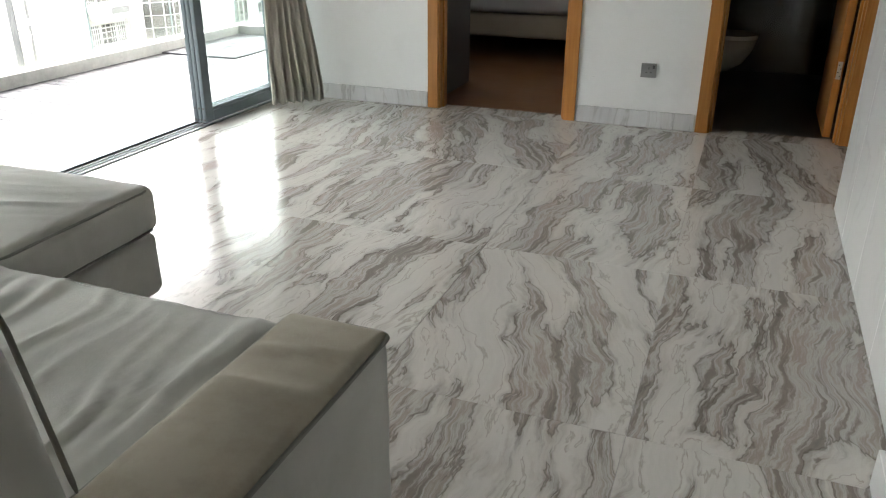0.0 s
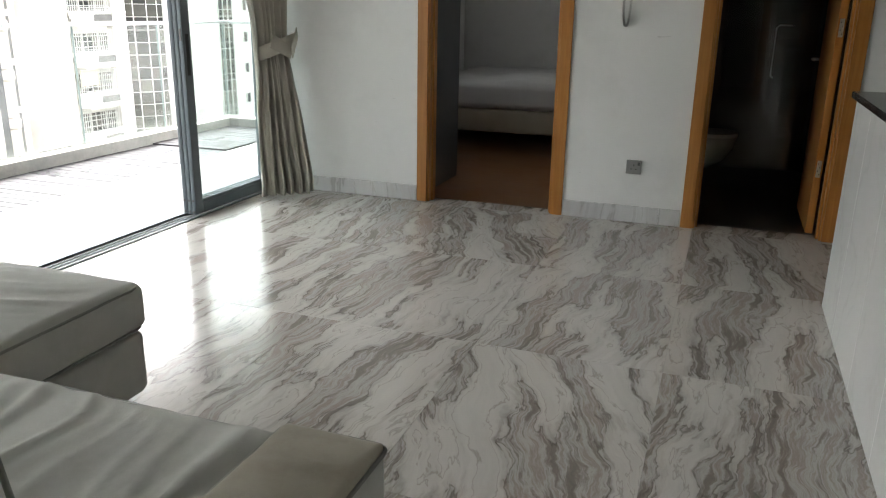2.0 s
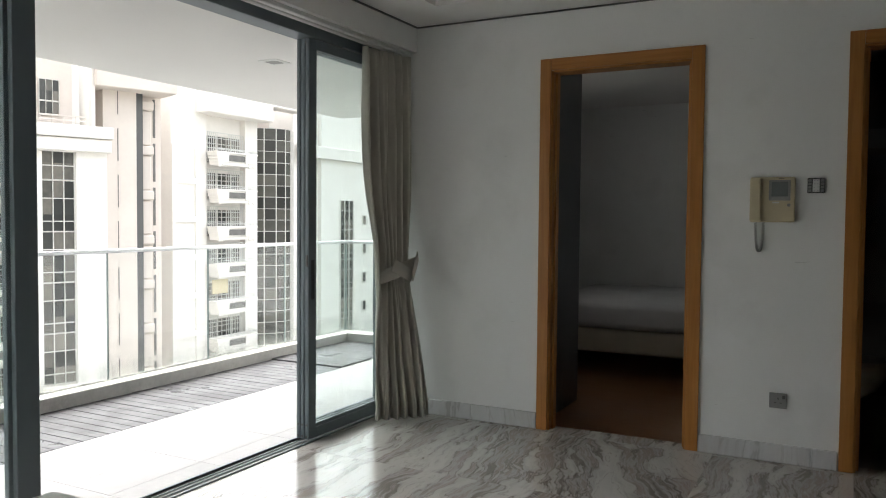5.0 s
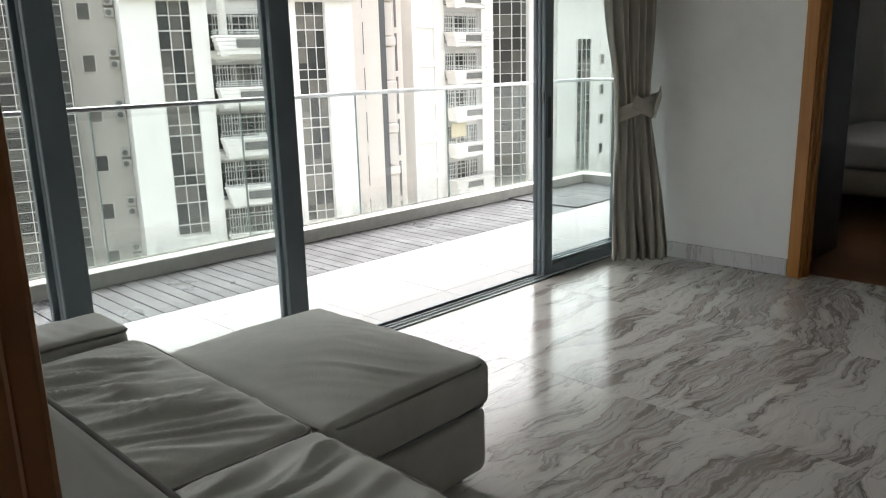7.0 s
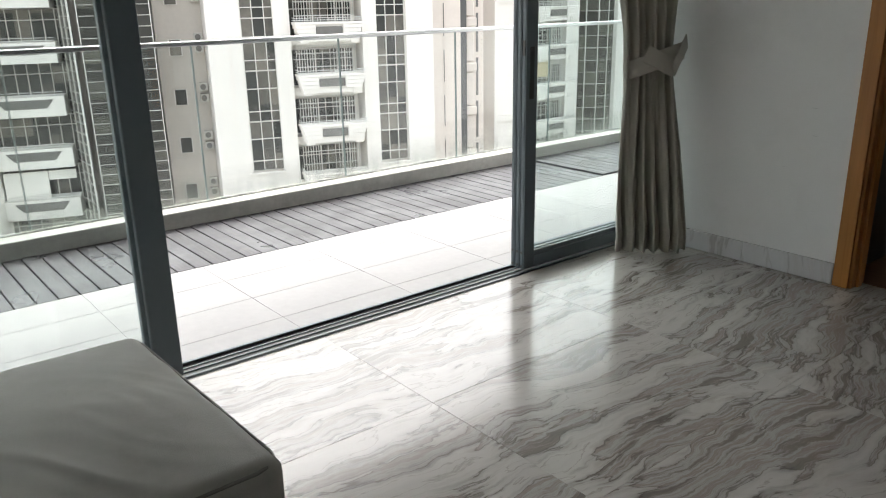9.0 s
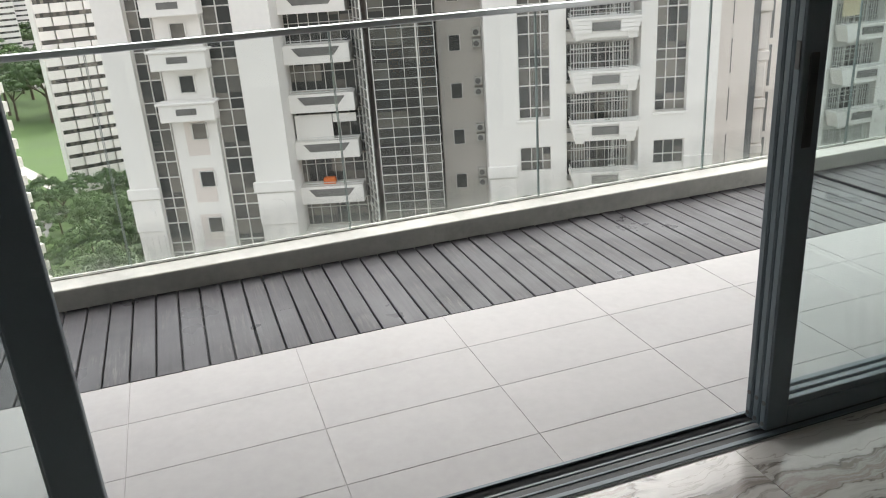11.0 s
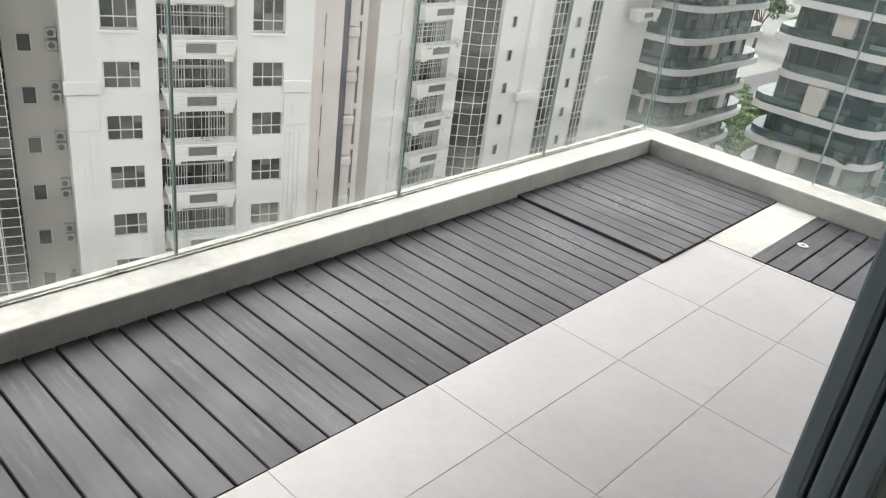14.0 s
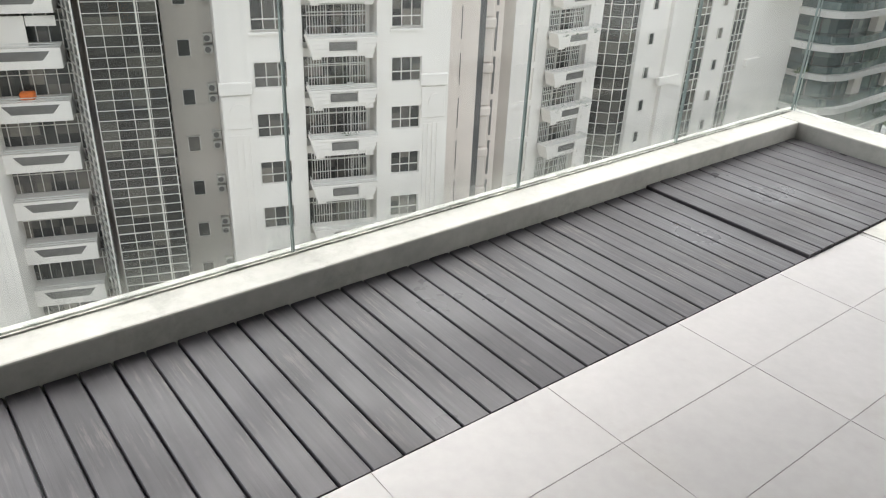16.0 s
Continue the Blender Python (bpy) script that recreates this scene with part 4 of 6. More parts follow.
box(bm, -0.004, 0.004, -0.10, 0.10, -0.042, 0.042, 0.003)
o = part("tie_flap", bm, M_CURTAIN, cur, "folded end of the tie-back")
o.matrix_local = pose(0.262, 0.655, 1.01, -24, 0, -14)


# ---- wall fittings ----
def intercom():
    t = thing("intercom", "yellowed ivory video door phone with a coiled cord", "intercom", (2.475, WY - 0.001, 1.475))
    bm = bm_new()
    box(bm, -0.115, 0.115, -0.038, 0, -0.125, 0.125, 0.008, 2)
    part("body", bm, M_PVC, t)
    bm = bm_new()
    box(bm, -0.115, -0.055, -0.062, -0.0385, -0.122, 0.122, 0.01, 2)
    part("handset", bm, M_PVC, t, "ivory handset along one side")
    bm = bm_new()
    box(bm, -0.018, 0.092, -0.043, -0.0385, -0.005, 0.108, 0.003)
    s = part("screen_frame", bm, M_GREYPL, t, "grey screen surround")
    bm = bm_new()
    box(bm, -0.004, 0.08, -0.0455, -0.0435, 0.018, 0.098, 0.001)
    part("screen", bm, M_SCREEN, s, "grey screen")
    bm = bm_new()
    cyl(bm, (0.085, -0.042, -0.03), (0.085, -0.0385, -0.03), 0.009, 14)
    part("button", bm, M_GREYPL, t, "brown call button")
    bm = bm_new()
    box(bm, 0.0, 0.035, -0.0395, -0.0385, -0.02, -0.012)
    part("lettering", bm, M_WHITEPL, t, "pale label strip")
    bm = bm_new()
    box(bm, 0.03, 0.06, -0.0395, -0.0385, 0.115, 0.118)
    part("lettering", bm, M_DARKPL, t, "dark maker's mark")
    bm = bm_new()
    pts = []
    for i in range(240):
        s = i / 239
        a = math.pi * s
        cx = -0.085 + 0.02 * (1 - math.cos(a))
        cz = -0.125 - 0.165 * math.sin(a) ** 0.8
        pts.append((cx + 0.007 * math.cos(80 * a), -0.02 + 0.007 * math.sin(80 * a), cz))
    tube(bm, pts, 0.0022, 5)
    part("coiled_cord", bm, M_GREYPL, t, "grey coiled cord")


intercom()

kp = thing("keypad", "grey wall keypad with two columns of buttons", "keypad", (2.693, WY - 0.001, 1.552))
bm = bm_new()
box(bm, -0.044, 0.044, -0.012, 0, -0.041, 0.041, 0.003)
part("plate", bm, M_DARKPL, kp)
bm = bm_new()
box(bm, -0.018, 0.016, -0.0135, -0.0122, -0.034, 0.034, 0.001)
part("label_panel", bm, M_WHITEPL, kp, "pale centre label")
for r in range(4):
    for sx in (-0.032, 0.03):
        bm = bm_new()
        box(bm, sx - 0.008, sx + 0.008, -0.0155, -0.0122, -0.035 + r * 0.0185, -0.021 + r * 0.0185, 0.0015)
        part("button", bm, M_GREYPL, kp)
    for sx in (-0.009, 0.007):
        bm = bm_new()
        box(bm, sx - 0.004, sx + 0.004, -0.0142, -0.0136, -0.029 + r * 0.0185, -0.027 + r * 0.0185)
        part("lettering", bm, M_GREYPL, kp)

so = thing("wall_socket", "dark grey three-pin wall socket", "socket", (2.528, WY - 0.001, 0.351))
bm = bm_new()
box(bm, -0.046, 0.046, -0.009, 0, -0.043, 0.043, 0.003, 2)
part("plate", bm, M_GREYPL, so)
for dx, dz, w, h in ((0, 0.012, 0.006, 0.011), (-0.014, -0.012, 0.010, 0.005), (0.014, -0.012, 0.010, 0.005)):
    bm = bm_new()
    box(bm, dx - w / 2, dx + w / 2, -0.0098, -0.0091, dz - h / 2, dz + h / 2)
    part("pin_slot", bm, M_DARKPL, so)
bm = bm_new()
box(bm, 0.022, 0.036, -0.0125, -0.0091, 0.012, 0.032, 0.001)
part("switch", bm, M_DARKPL, so, "small rocker switch")

ws = thing("outdoor_socket", "pale grey weatherproof socket box on the outer wall", "socket", (-0.061, 1.13, 0.36))
bm = bm_new()
box(bm, -0.045, 0, -0.05, 0.05, -0.075, 0.075, 0.012, 3)
part("box", bm, M_WHITEPL, ws)
bm = bm_new()
box(bm, -0.075, -0.0455, -0.048, 0.048, -0.07, 0.07, 0.014, 3)
part("cover", bm, M_WHITEPL, ws, "hinged cover")

# ---- bedroom and bathroom ----
bed = thing("bed", "bed with a rumpled white sheet on a beige divan base", "bed", (1.45, 3.85, 0))
o = part("divan_base", cushion_bm(2.3, 1.85, 0.21, 0.02, 8, 0, 0, 3, side_puff=0.002), M_BEDBASE, bed, "beige fabric base", True)
place(o, 0, 0, 0.19)
o = part("mattress", cushion_bm(2.3, 1.88, 0.24, 0.06, 40, 0.02, 0.03, 8, 1.0, 0.6), M_SHEET, bed, "rumpled white fitted sheet", True)
place(o, 0, 0, 0.40)
for sx in (-1.05, 1.05):
    for sy in (-0.8, 0.8):
        bm = bm_new()
        cyl(bm, (sx, sy, 0), (sx, sy, 0.2), 0.03, 10)
        part("leg", bm, M_DARKPL, bed)
wd = thing("wardrobe", "tall charcoal laminate wardrobe just inside the bedroom door", "wardrobe", (0.60, 1.53, 0))
bm = bm_new()
box(bm, -0.58, 0.47, -0.38, 0.34, 0.0, 2.45, 0.003)
part("carcass", bm, M_DARKWARD, wd)
for k in (0, 1):
    bm = bm_new()
    box(bm, -0.575 + 0.523 * k, -0.057 + 0.523 * k, 0.341, 0.36, 0.06, 2.44, 0.002)
    part("door", bm, M_DARKWARD, wd)

wc = thing("toilet", "white wall-hung toilet in the dark bathroom", "toilet", (2.741, 2.25, 0))
bm = bm_new()
rings = []
for z, w, d in ((0.16, 0.10, 0.22), (0.22, 0.15, 0.31), (0.32, 0.18, 0.37), (0.395, 0.185, 0.385)):
    rings.append([bm.verts.new((d / 2 + d / 2 * math.cos(a) * (1.0 if math.cos(a) > 0 else 0.98), w * math.sin(a), z)) for a in [2 * math.pi * i / 24 for i in range(24)]])
for a, b in zip(rings[:-1], rings[1:]):
    for i in range(24):
        bm.faces.new((a[i], a[(i + 1) % 24], b[(i + 1) % 24], b[i]))
bm.faces.new(rings[0][::-1])
bm.faces.new(rings[-1])
part("bowl", bm, M_CERAMIC, wc, smooth=True)
bm = bm_new()
lid = [(0.03 + 0.18 + 0.18 * math.cos(2 * math.pi * i / 28), 0.185 * math.sin(2 * math.pi * i / 28)) for i in range(28)]
prism(bm, lid, 0.397, 0.425)
part("lid", bm, M_CERAMIC, wc)
bm = bm_new()
box(bm, 0.0, 0.012, -0.12, 0.12, 0.95, 1.1, 0.004)
part("flush_plate", bm, M_STEEL, wc, "steel flush plate")

sh = thing("shower_screen", "clear shower screen with a slim metal handle", "shower screen", (3.35, 2.45, 0))
bm = bm_new()
box(bm, -0.4, 0.9, -0.004, 0.004, 0.0, 2.0)
p = part("pane", bm, M_GLASS, sh)
p.visible_shadow = False
bm = bm_new()
tube(bm, [(-0.03, -0.045, 0.82), (-0.05, -0.05, 0.83), (-0.05, -0.05, 1.17), (-0.03, -0.05, 1.19), (0.05, -0.05, 1.19), (0.06, -0.02, 1.19)], 0.006, 8)
part("handle", bm, M_STEEL, sh)

# two little drains in the deck
for dx, dy in ((-1.253, 2.292), (-0.87, 2.80)):
    dr = thing("deck_drain", "small round steel drain set in the deck", "drain", (dx, dy, 0.0022), group="deck drains")
    bm = bm_new()
    cyl(bm, (0, 0, 0), (0, 0, 0.003), 0.026, 20)
    part("flange", bm, M_STEEL, dr)
    bm = bm_new()
    cyl(bm, (0, 0, 0.0031), (0, 0, 0.0036), 0.013, 16)
    part("hole", bm, M_DARKPL, dr)

# plastic bottle lying along the outer wall
bot = thing("plastic_bottle", "pale green plastic bottle lying on the balcony tiles beside the wall", "bottle", (-0.15, 1.62, 0.034))
bm = bm_new()
rings = []
for yy, rr in ((0.0, 0.012), (0.004, 0.026), (0.02, 0.034), (0.11, 0.035), (0.15, 0.031), (0.19, 0.034), (0.24, 0.033), (0.265, 0.022), (0.275, 0.014)):
    rings.append([bm.verts.new((rr * 1.15 * math.cos(2 * math.pi * i / 18), yy, rr * 0.95 * math.sin(2 * math.pi * i / 18))) for i in range(18)])
for ra, rb in zip(rings[:-1], rings[1:]):
    for i in range(18):
        bm.faces.new((ra[i], ra[(i + 1) % 18], rb[(i + 1) % 18], rb[i]))
bm.faces.new(rings[0][::-1])
bm.faces.new(rings[-1])
part("body", bm, M_PALEGREEN, bot, smooth=True)
bm = bm_new()
cyl(bm, (0, 0.2755, 0), (0, 0.31, 0), 0.018, 16)
part("cap", bm, M_WHITEPL, bot, "off-white screw cap")
bm = bm_new()
tube(bm, [(-0.0405 * math.cos(0.9 * math.sin(5 * s)), 0.03 + 0.18 * s, 0.0335 * math.sin(0.9 * math.sin(5 * s))) for s in [i / 14 for i in range(15)]], 0.0012, 5)
part("seam", bm, M_GREYPL, bot, "darker moulded seam")


# ---- the apartment building opposite ----
GZ = -50.0       # street level
FX = -40.3       # face of its front blocks


def lattice(name, rects, w0, w1, h0, h1, x0, x1, material):
    """A grille or window frame facing +x as one sheet of bars: rects are (y0, y1, z0, z1) bars."""
    ys = sorted({round(v, 4) for r in rects for v in r[:2]})
    zs = sorted({round(v, 4) for r in rects for v in r[2:]})
    bm = bm_new()
    vert = {}

    def at(i, j):
        if (i, j) not in vert:
            vert[i, j] = bm.verts.new((x1, ys[i], zs[j]))
        return vert[i, j]
    for i in range(len(ys) - 1):
        for j in range(len(zs) - 1):
            yc, zc = (ys[i] + ys[i + 1]) / 2, (zs[j] + zs[j + 1]) / 2
            if any(r[0] < yc < r[1] and r[2] < zc < r[3] for r in rects):
                bm.faces.new((at(i, j), at(i + 1, j), at(i + 1, j + 1), at(i, j + 1)))
    r = bmesh.ops.extrude_face_region(bm, geom=bm.faces[:])
    for v in r["geom"]:
        if isinstance(v, bmesh.types.BMVert):
            v.co.x = x0
    return mesh_of(name, bm, material)


def window_mesh(w, h, cols, rows, depth=0.12, bar=0.07):
    """Bars of a gridded window, facing +x, its lower left corner at the origin."""
    zs = [0.0]
    for r in rows:
        zs.append(zs[-1] + r * h)
    rects = []
    for i in range(cols + 1):
        y = w * i / cols
        b = bar if i in (0, cols) else bar * 0.7
        rects.append((y - b / 2, y + b / 2, 0, h))
    for z in zs:
        rects.append((0, w, max(0, z - bar * 0.4), min(h, z + bar * 0.4)))
    return lattice("window_frame", rects, 0, w, 0, h, 0, depth, M_FFRAME)


def pane_mesh(w, h, material=M_FWIN):
    bm = bm_new()
    box(bm, -0.03, 0.02, 0, w, 0, h)
    return mesh_of("pane", bm, material)


tower = thing("apartment_building", "white rendered apartment building with gridded windows and stepped balconies", "apartment building", (0, 0, 0))


def fpart(name, data, x, y, z, parent=tower, rz=0.0):
    ob = new(name, data)
    ob.parent = parent
    ob.matrix_local = pose(x, y, z, 0, 0, rz)
    return ob


def fwall(x0, x1, y0, y1, z0, z1, material=M_FACADE, name="wall", bevel=0.0):
    bm = bm_new()
    box(bm, x0, x1, y0, y1, z0, z1, bevel)
    return part(name, bm, material, tower)


W3 = window_mesh(2.1, 2.98, 3, (0.20, 0.45, 0.35))
P3 = pane_mesh(2.1, 2.98)
W2 = window_mesh(1.35, 2.98, 2, (0.22, 0.45, 0.33))
P2 = pane_mesh(1.35, 2.98)
WTOP = window_mesh(2.1, 1.66, 3, (0.5, 0.5))
PTOP = pane_mesh(2.1, 1.66)
WS = window_mesh(2.1, 1.45, 3, (0.4, 0.6), 0.1)
PS = pane_mesh(2.1, 1.45)
WT = window_mesh(0.75, 1.0, 1, (1.0,), 0.1)
PT = pane_mesh(0.75, 1.0)
WB4 = window_mesh(4.6, 2.2, 8, (0.72, 0.28), 0.08, 0.06)
PB4 = pane_mesh(4.6, 2.2)


def window(wm, pm, x, y, z):
    f = fpart("window", wm, x, y, z)
    fpart("pane", pm, 0, 0, 0, f)
    return f


def balcony_meshes(w, d=1.25):
    """Stepped, tapering parapet of one balcony: body and rail, centred on y, rim at z = 0."""
    bm = bm_new()
    for i, (z0, z1, k) in enumerate(((-0.13, 0.0, 1.0), (-0.36, -0.14, 0.965), (-0.60, -0.37, 0.93), (-0.84, -0.61, 0.895))):
        hw, dd = w / 2 * k, d * (0.6 + 0.4 * k)
        if i == 0:
            box(bm, 0, dd, -hw, hw, z0, z1, 0.015)
        else:
            g = 0.2 * w
            box(bm, 0, dd, -hw, -g, z0, z1, 0.01)
            box(bm, 0, dd, g, hw, z0, z1, 0.01)
            box(bm, 0, dd - 0.12, -g, g, z0, z1 + 0.005)
    box(bm, 0, d * 0.85, -w / 2 * 0.86, w / 2 * 0.86, -1.1, -0.845, 0.015)
    body = mesh_of("parapet", bm, M_FACADE)
    bm = bm_new()
    # the slot is a solid block in the dark shade colour, not an opening
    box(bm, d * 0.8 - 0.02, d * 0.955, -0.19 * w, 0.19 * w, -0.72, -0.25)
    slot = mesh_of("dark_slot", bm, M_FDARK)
    bm = bm_new()
    for z in (0.12, 0.24):
        box(bm, d - 0.09, d - 0.05, -w / 2 + 0.05, w / 2 - 0.05, z - 0.02, z + 0.02)
        for s in (-1, 1):
            box(bm, 0.05, d - 0.05, s * (w / 2 - 0.07) - 0.02, s * (w / 2 - 0.07) + 0.02, z - 0.02, z + 0.02)
    for i in range(7):
        y = -w / 2 + 0.08 + (w - 0.16) * i / 6
        box(bm, d - 0.085, d - 0.055, y - 0.015, y + 0.015, 0.0, 0.24)
    rail_m = mesh_of("rail", bm, M_FGRILLE)
    n = int(w / 0.22)
    rects = []
    for i in range(n + 1):
        y = -w / 2 * 0.88 + w * 0.88 * i / n
        if not 0.33 < i / n < 0.6:
            rects.append((y - 0.022, y + 0.022, -0.9, 1.62))
    for z in (0.35, 1.15, 1.6):
        rects.append((-w / 2 * 0.88, w / 2 * 0.88, z - 0.03, z + 0.03))
    gr = lattice("grille", rects, 0, 0, 0, 0, 0, 0.03, M_FGRILLE)
    bm = bm_new()
    box(bm, -0.05, 0.05, -0.30, 0.30, -0.24, 0.24, 0.02)
    for s in (-1, 1):
        vs = box(bm, 0.05, 0.10, -0.30, 0.30, -0.035, 0.035)
        bmesh.ops.rotate(bm, verts=vs, cent=(0, 0, 0), matrix=Matrix.Rotation(s * 0.67, 3, "X"))
    br = mesh_of("bracket", bm, M_FACADE)
    return body, slot, rail_m, gr, br, w, d


BALC_A = balcony_meshes(4.9)
BALC_B = balcony_meshes(4.4, 1.1)


def balcony(ms, x, y, z, rim_out=0.0):
    b = fpart("balcony", ms[0], x + rim_out, y, z)
    fpart("dark_slot", ms[1], 0, 0, 0, b)
    fpart("rail", ms[2], 0, 0, 0, b)
    fpart("grille", ms[3], -0.35, 0, 0, b)
    for s in (-1, 1):
        fpart("bracket", ms[4], ms[6] * 0.86, s * (ms[5] * 0.43 - 0.3), -0.98, b)
    return b


def balcony_plants(parent, x, y, z, w, seed, h=0.75):
    """Potted greenery behind a parapet: one clump of narrow leaves."""
    rnd2 = random.Random(seed)
    vs, fs = [], []
    for _ in range(7):
        cx, cy, r = x + rnd2.uniform(-0.15, 0.15), y + rnd2.uniform(-w / 2, w / 2), rnd2.uniform(0.25, h)
        for _ in range(40):
            d = Vector((rnd2.gauss(0, 1), rnd2.gauss(0, 1), abs(rnd2.gauss(0, 1)))).normalized()
            side = d.cross(Vector((rnd2.gauss(0, 1), 0.3, 0.2))).normalized() * 0.035
            b0 = Vector((cx, cy, z - 0.25))
            k = len(vs)
            q = b0 + d * r * rnd2.uniform(0.5, 1.0)
            vs += [b0 - side, b0 + side, q]
            fs.append((k, k + 1, k + 2))
    me = bpy.data.meshes.new("balcony_plants")
    me.from_pydata([tuple(v) for v in vs], [], fs)
    me.materials.append(M_LEAF)
    ob = new("balcony_plants", me)
    ob.parent = parent
    return ob



# solid cores
fwall(-60, -46.2, -4.5, 39.9, GZ, 13, M_FACADE_B)
fwall(-60, -46.2, 40.1, 74, GZ, 13, M_FACADE_B)
# south block
fwall(-46.2, FX - 0.55, -4.45, 4.2, GZ, 9.5)
fwall(FX - 0.55, FX, -4.45, -2.75, -36, 9.5)
fwall(FX - 0.55, FX, 2.35, 4.2, -36, 9.5)
fwall(FX - 0.55, FX - 0.1, -1.38, 0.85, -36, 9.5, M_FACADE)
for y0, y1 in ((-4.6, -2.6), (2.2, 4.35)):
    fwall(FX, FX + 0.22, y0, y1, -12.15, -11.45, M_FACADE, "capital", 0.05)
    fwall(FX, FX + 0.12, y0 + 0.1, y1 - 0.1, -14.3, -12.2, M_FACADE, "plinth", 0.04)
    bm = bm_new()
    cyl(bm, (FX + 0.12, (y0 + y1) / 2, -13.1), (FX + 0.2, (y0 + y1) / 2, -13.1), 0.5, 24)
    part("medallion", bm, M_FACADE, tower)
    for k in range(4):
        fwall(FX, FX + 0.07, y0 + 0.3 + 0.4 * k, y0 + 0.5 + 0.4 * k, -36, -14.6, M_FACADE, "fluting")
for k in range(-4, 10):
    z = -3.95 - 3.0 * k
    window(W2, P2, FX - 0.5, -2.73, z)
    window(W2, P2, FX - 0.5, 0.93, z)
    if z > -9:
        fwall(FX - 0.1, FX + 1.0, -1.6, 1.1, z - 0.35, z + 0.65, M_FACADE, "balcony", 0.04)
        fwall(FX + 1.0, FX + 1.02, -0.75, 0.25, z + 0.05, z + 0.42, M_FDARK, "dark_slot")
        fwall(FX - 0.1, FX + 1.12, -1.72, 1.22, z + 0.65, z + 0.8, M_FACADE, "rim", 0.03)
        window(WT, PT, FX - 0.1, -0.62, z + 1.2)
    else:
        # the recess is only a darker beige panel laid on the wall face
        fwall(FX - 0.1, FX - 0.085, -0.80, 0.30, z + 0.35, z + 2.55, M_FACADE_B, "niche")
        window(WT, PT, FX - 0.08, -0.42, z + 1.35)

# recessed balcony bay beside the south block
RX = FX - 2.2
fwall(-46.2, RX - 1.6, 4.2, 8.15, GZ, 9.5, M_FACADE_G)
for k in range(-3, 10):
    z = -0.47 - 3.0 * k
    fwall(RX - 1.6, RX, 4.2, 8.15, z - 1.35, z - 0.2, M_FACADE, "spandrel", 0.02)
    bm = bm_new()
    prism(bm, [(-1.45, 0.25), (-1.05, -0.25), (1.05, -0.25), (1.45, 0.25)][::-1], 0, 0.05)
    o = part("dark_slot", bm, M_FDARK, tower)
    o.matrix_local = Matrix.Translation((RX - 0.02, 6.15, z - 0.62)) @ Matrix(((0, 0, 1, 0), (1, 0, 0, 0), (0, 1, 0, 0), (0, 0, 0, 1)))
    if k in (3,):
        fwall(RX - 0.5, RX - 0.4, 4.3, 6.6, z - 0.2, z + 1.44, M_FACADE, "blind")
        fwall(RX - 0.5, RX - 0.4, 6.65, 8.1, z + 0.9, z + 1.44, M_FACADE, "blind")
    f = window(WB4, PB4, RX - 1.5, 3.9, z - 0.6)
    f.scale = (1, 0.92, 1)
    bm = bm_new()
    for zz in (0.1, 0.24):
        box(bm, RX - 0.12, RX - 0.08, 4.25, 8.1, z - 0.2 + zz - 0.02, z - 0.2 + zz + 0.02)
    part("rail", bm, M_FGRILLE, tower)
    if k == 4:
        fwall(RX - 0.9, RX - 0.4, 5.6, 6.4, z - 0.19, z + 0.25, M_ORANGE, "balcony_chair", 0.08)

# faceted curtain-wall tower
TP = [(-44.6, 8.2), (-41.7, 9.15), (-41.7, 11.85), (-44.6, 13.0)]
for i in range(3):
    (xa, ya), (xb, yb) = TP[i], TP[i + 1]
    d = Vector((xb - xa, yb - ya, 0))
    L = d.length
    ang = math.degrees(math.atan2(d.y, d.x)) - 90
    cols = 4 if i == 1 else 3
    for k in range(-3, 10):
        z = -0.9 - 3.0 * k - 2.0
        wm = window_mesh(L, 2.98, cols, (0.2, 0.2, 0.2, 0.2, 0.2), 0.1, 0.034) if k == -3 else wm
        pm = pane_mesh(L, 2.98, M_CURTAINWALL) if k == -3 else pm
        f = fpart("window", wm, xa, ya, z, rz=ang)
        fpart("pane", pm, 0, 0, 0, f)
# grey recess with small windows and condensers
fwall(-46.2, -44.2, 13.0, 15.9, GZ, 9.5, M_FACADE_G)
for k in range(-3, 10):
    z = -0.9 - 3.0 * k
    window(WT, PT, -44.19, 13.75, z - 0.9)
    for q in (0, 1):
        bm = bm_new()
        box(bm, -44.2, -43.8, 15.3, 15.85, z - 0.05 - 0.68 * q, z + 0.45 - 0.68 * q, 0.03)
        ac = part("condenser", bm, M_ACU, tower, "outdoor air-conditioner unit")
        bm = bm_new()
        cyl(bm, (-43.81, 15.54, z + 0.2 - 0.68 * q), (-43.785, 15.54, z + 0.2 - 0.68 * q), 0.18, 16)
        part("fan_grille", bm, M_FDARK, ac)

# middle block
fwall(-46.2, FX - 1.9, 15.9, 32.0, GZ, 14)
for y0, y1 in ((15.9, 17.85), (20.05, 21.2), (26.4, 27.45), (29.65, 32.0)):
    fwall(FX - 1.9, FX, y0, y1, GZ, 5.1)
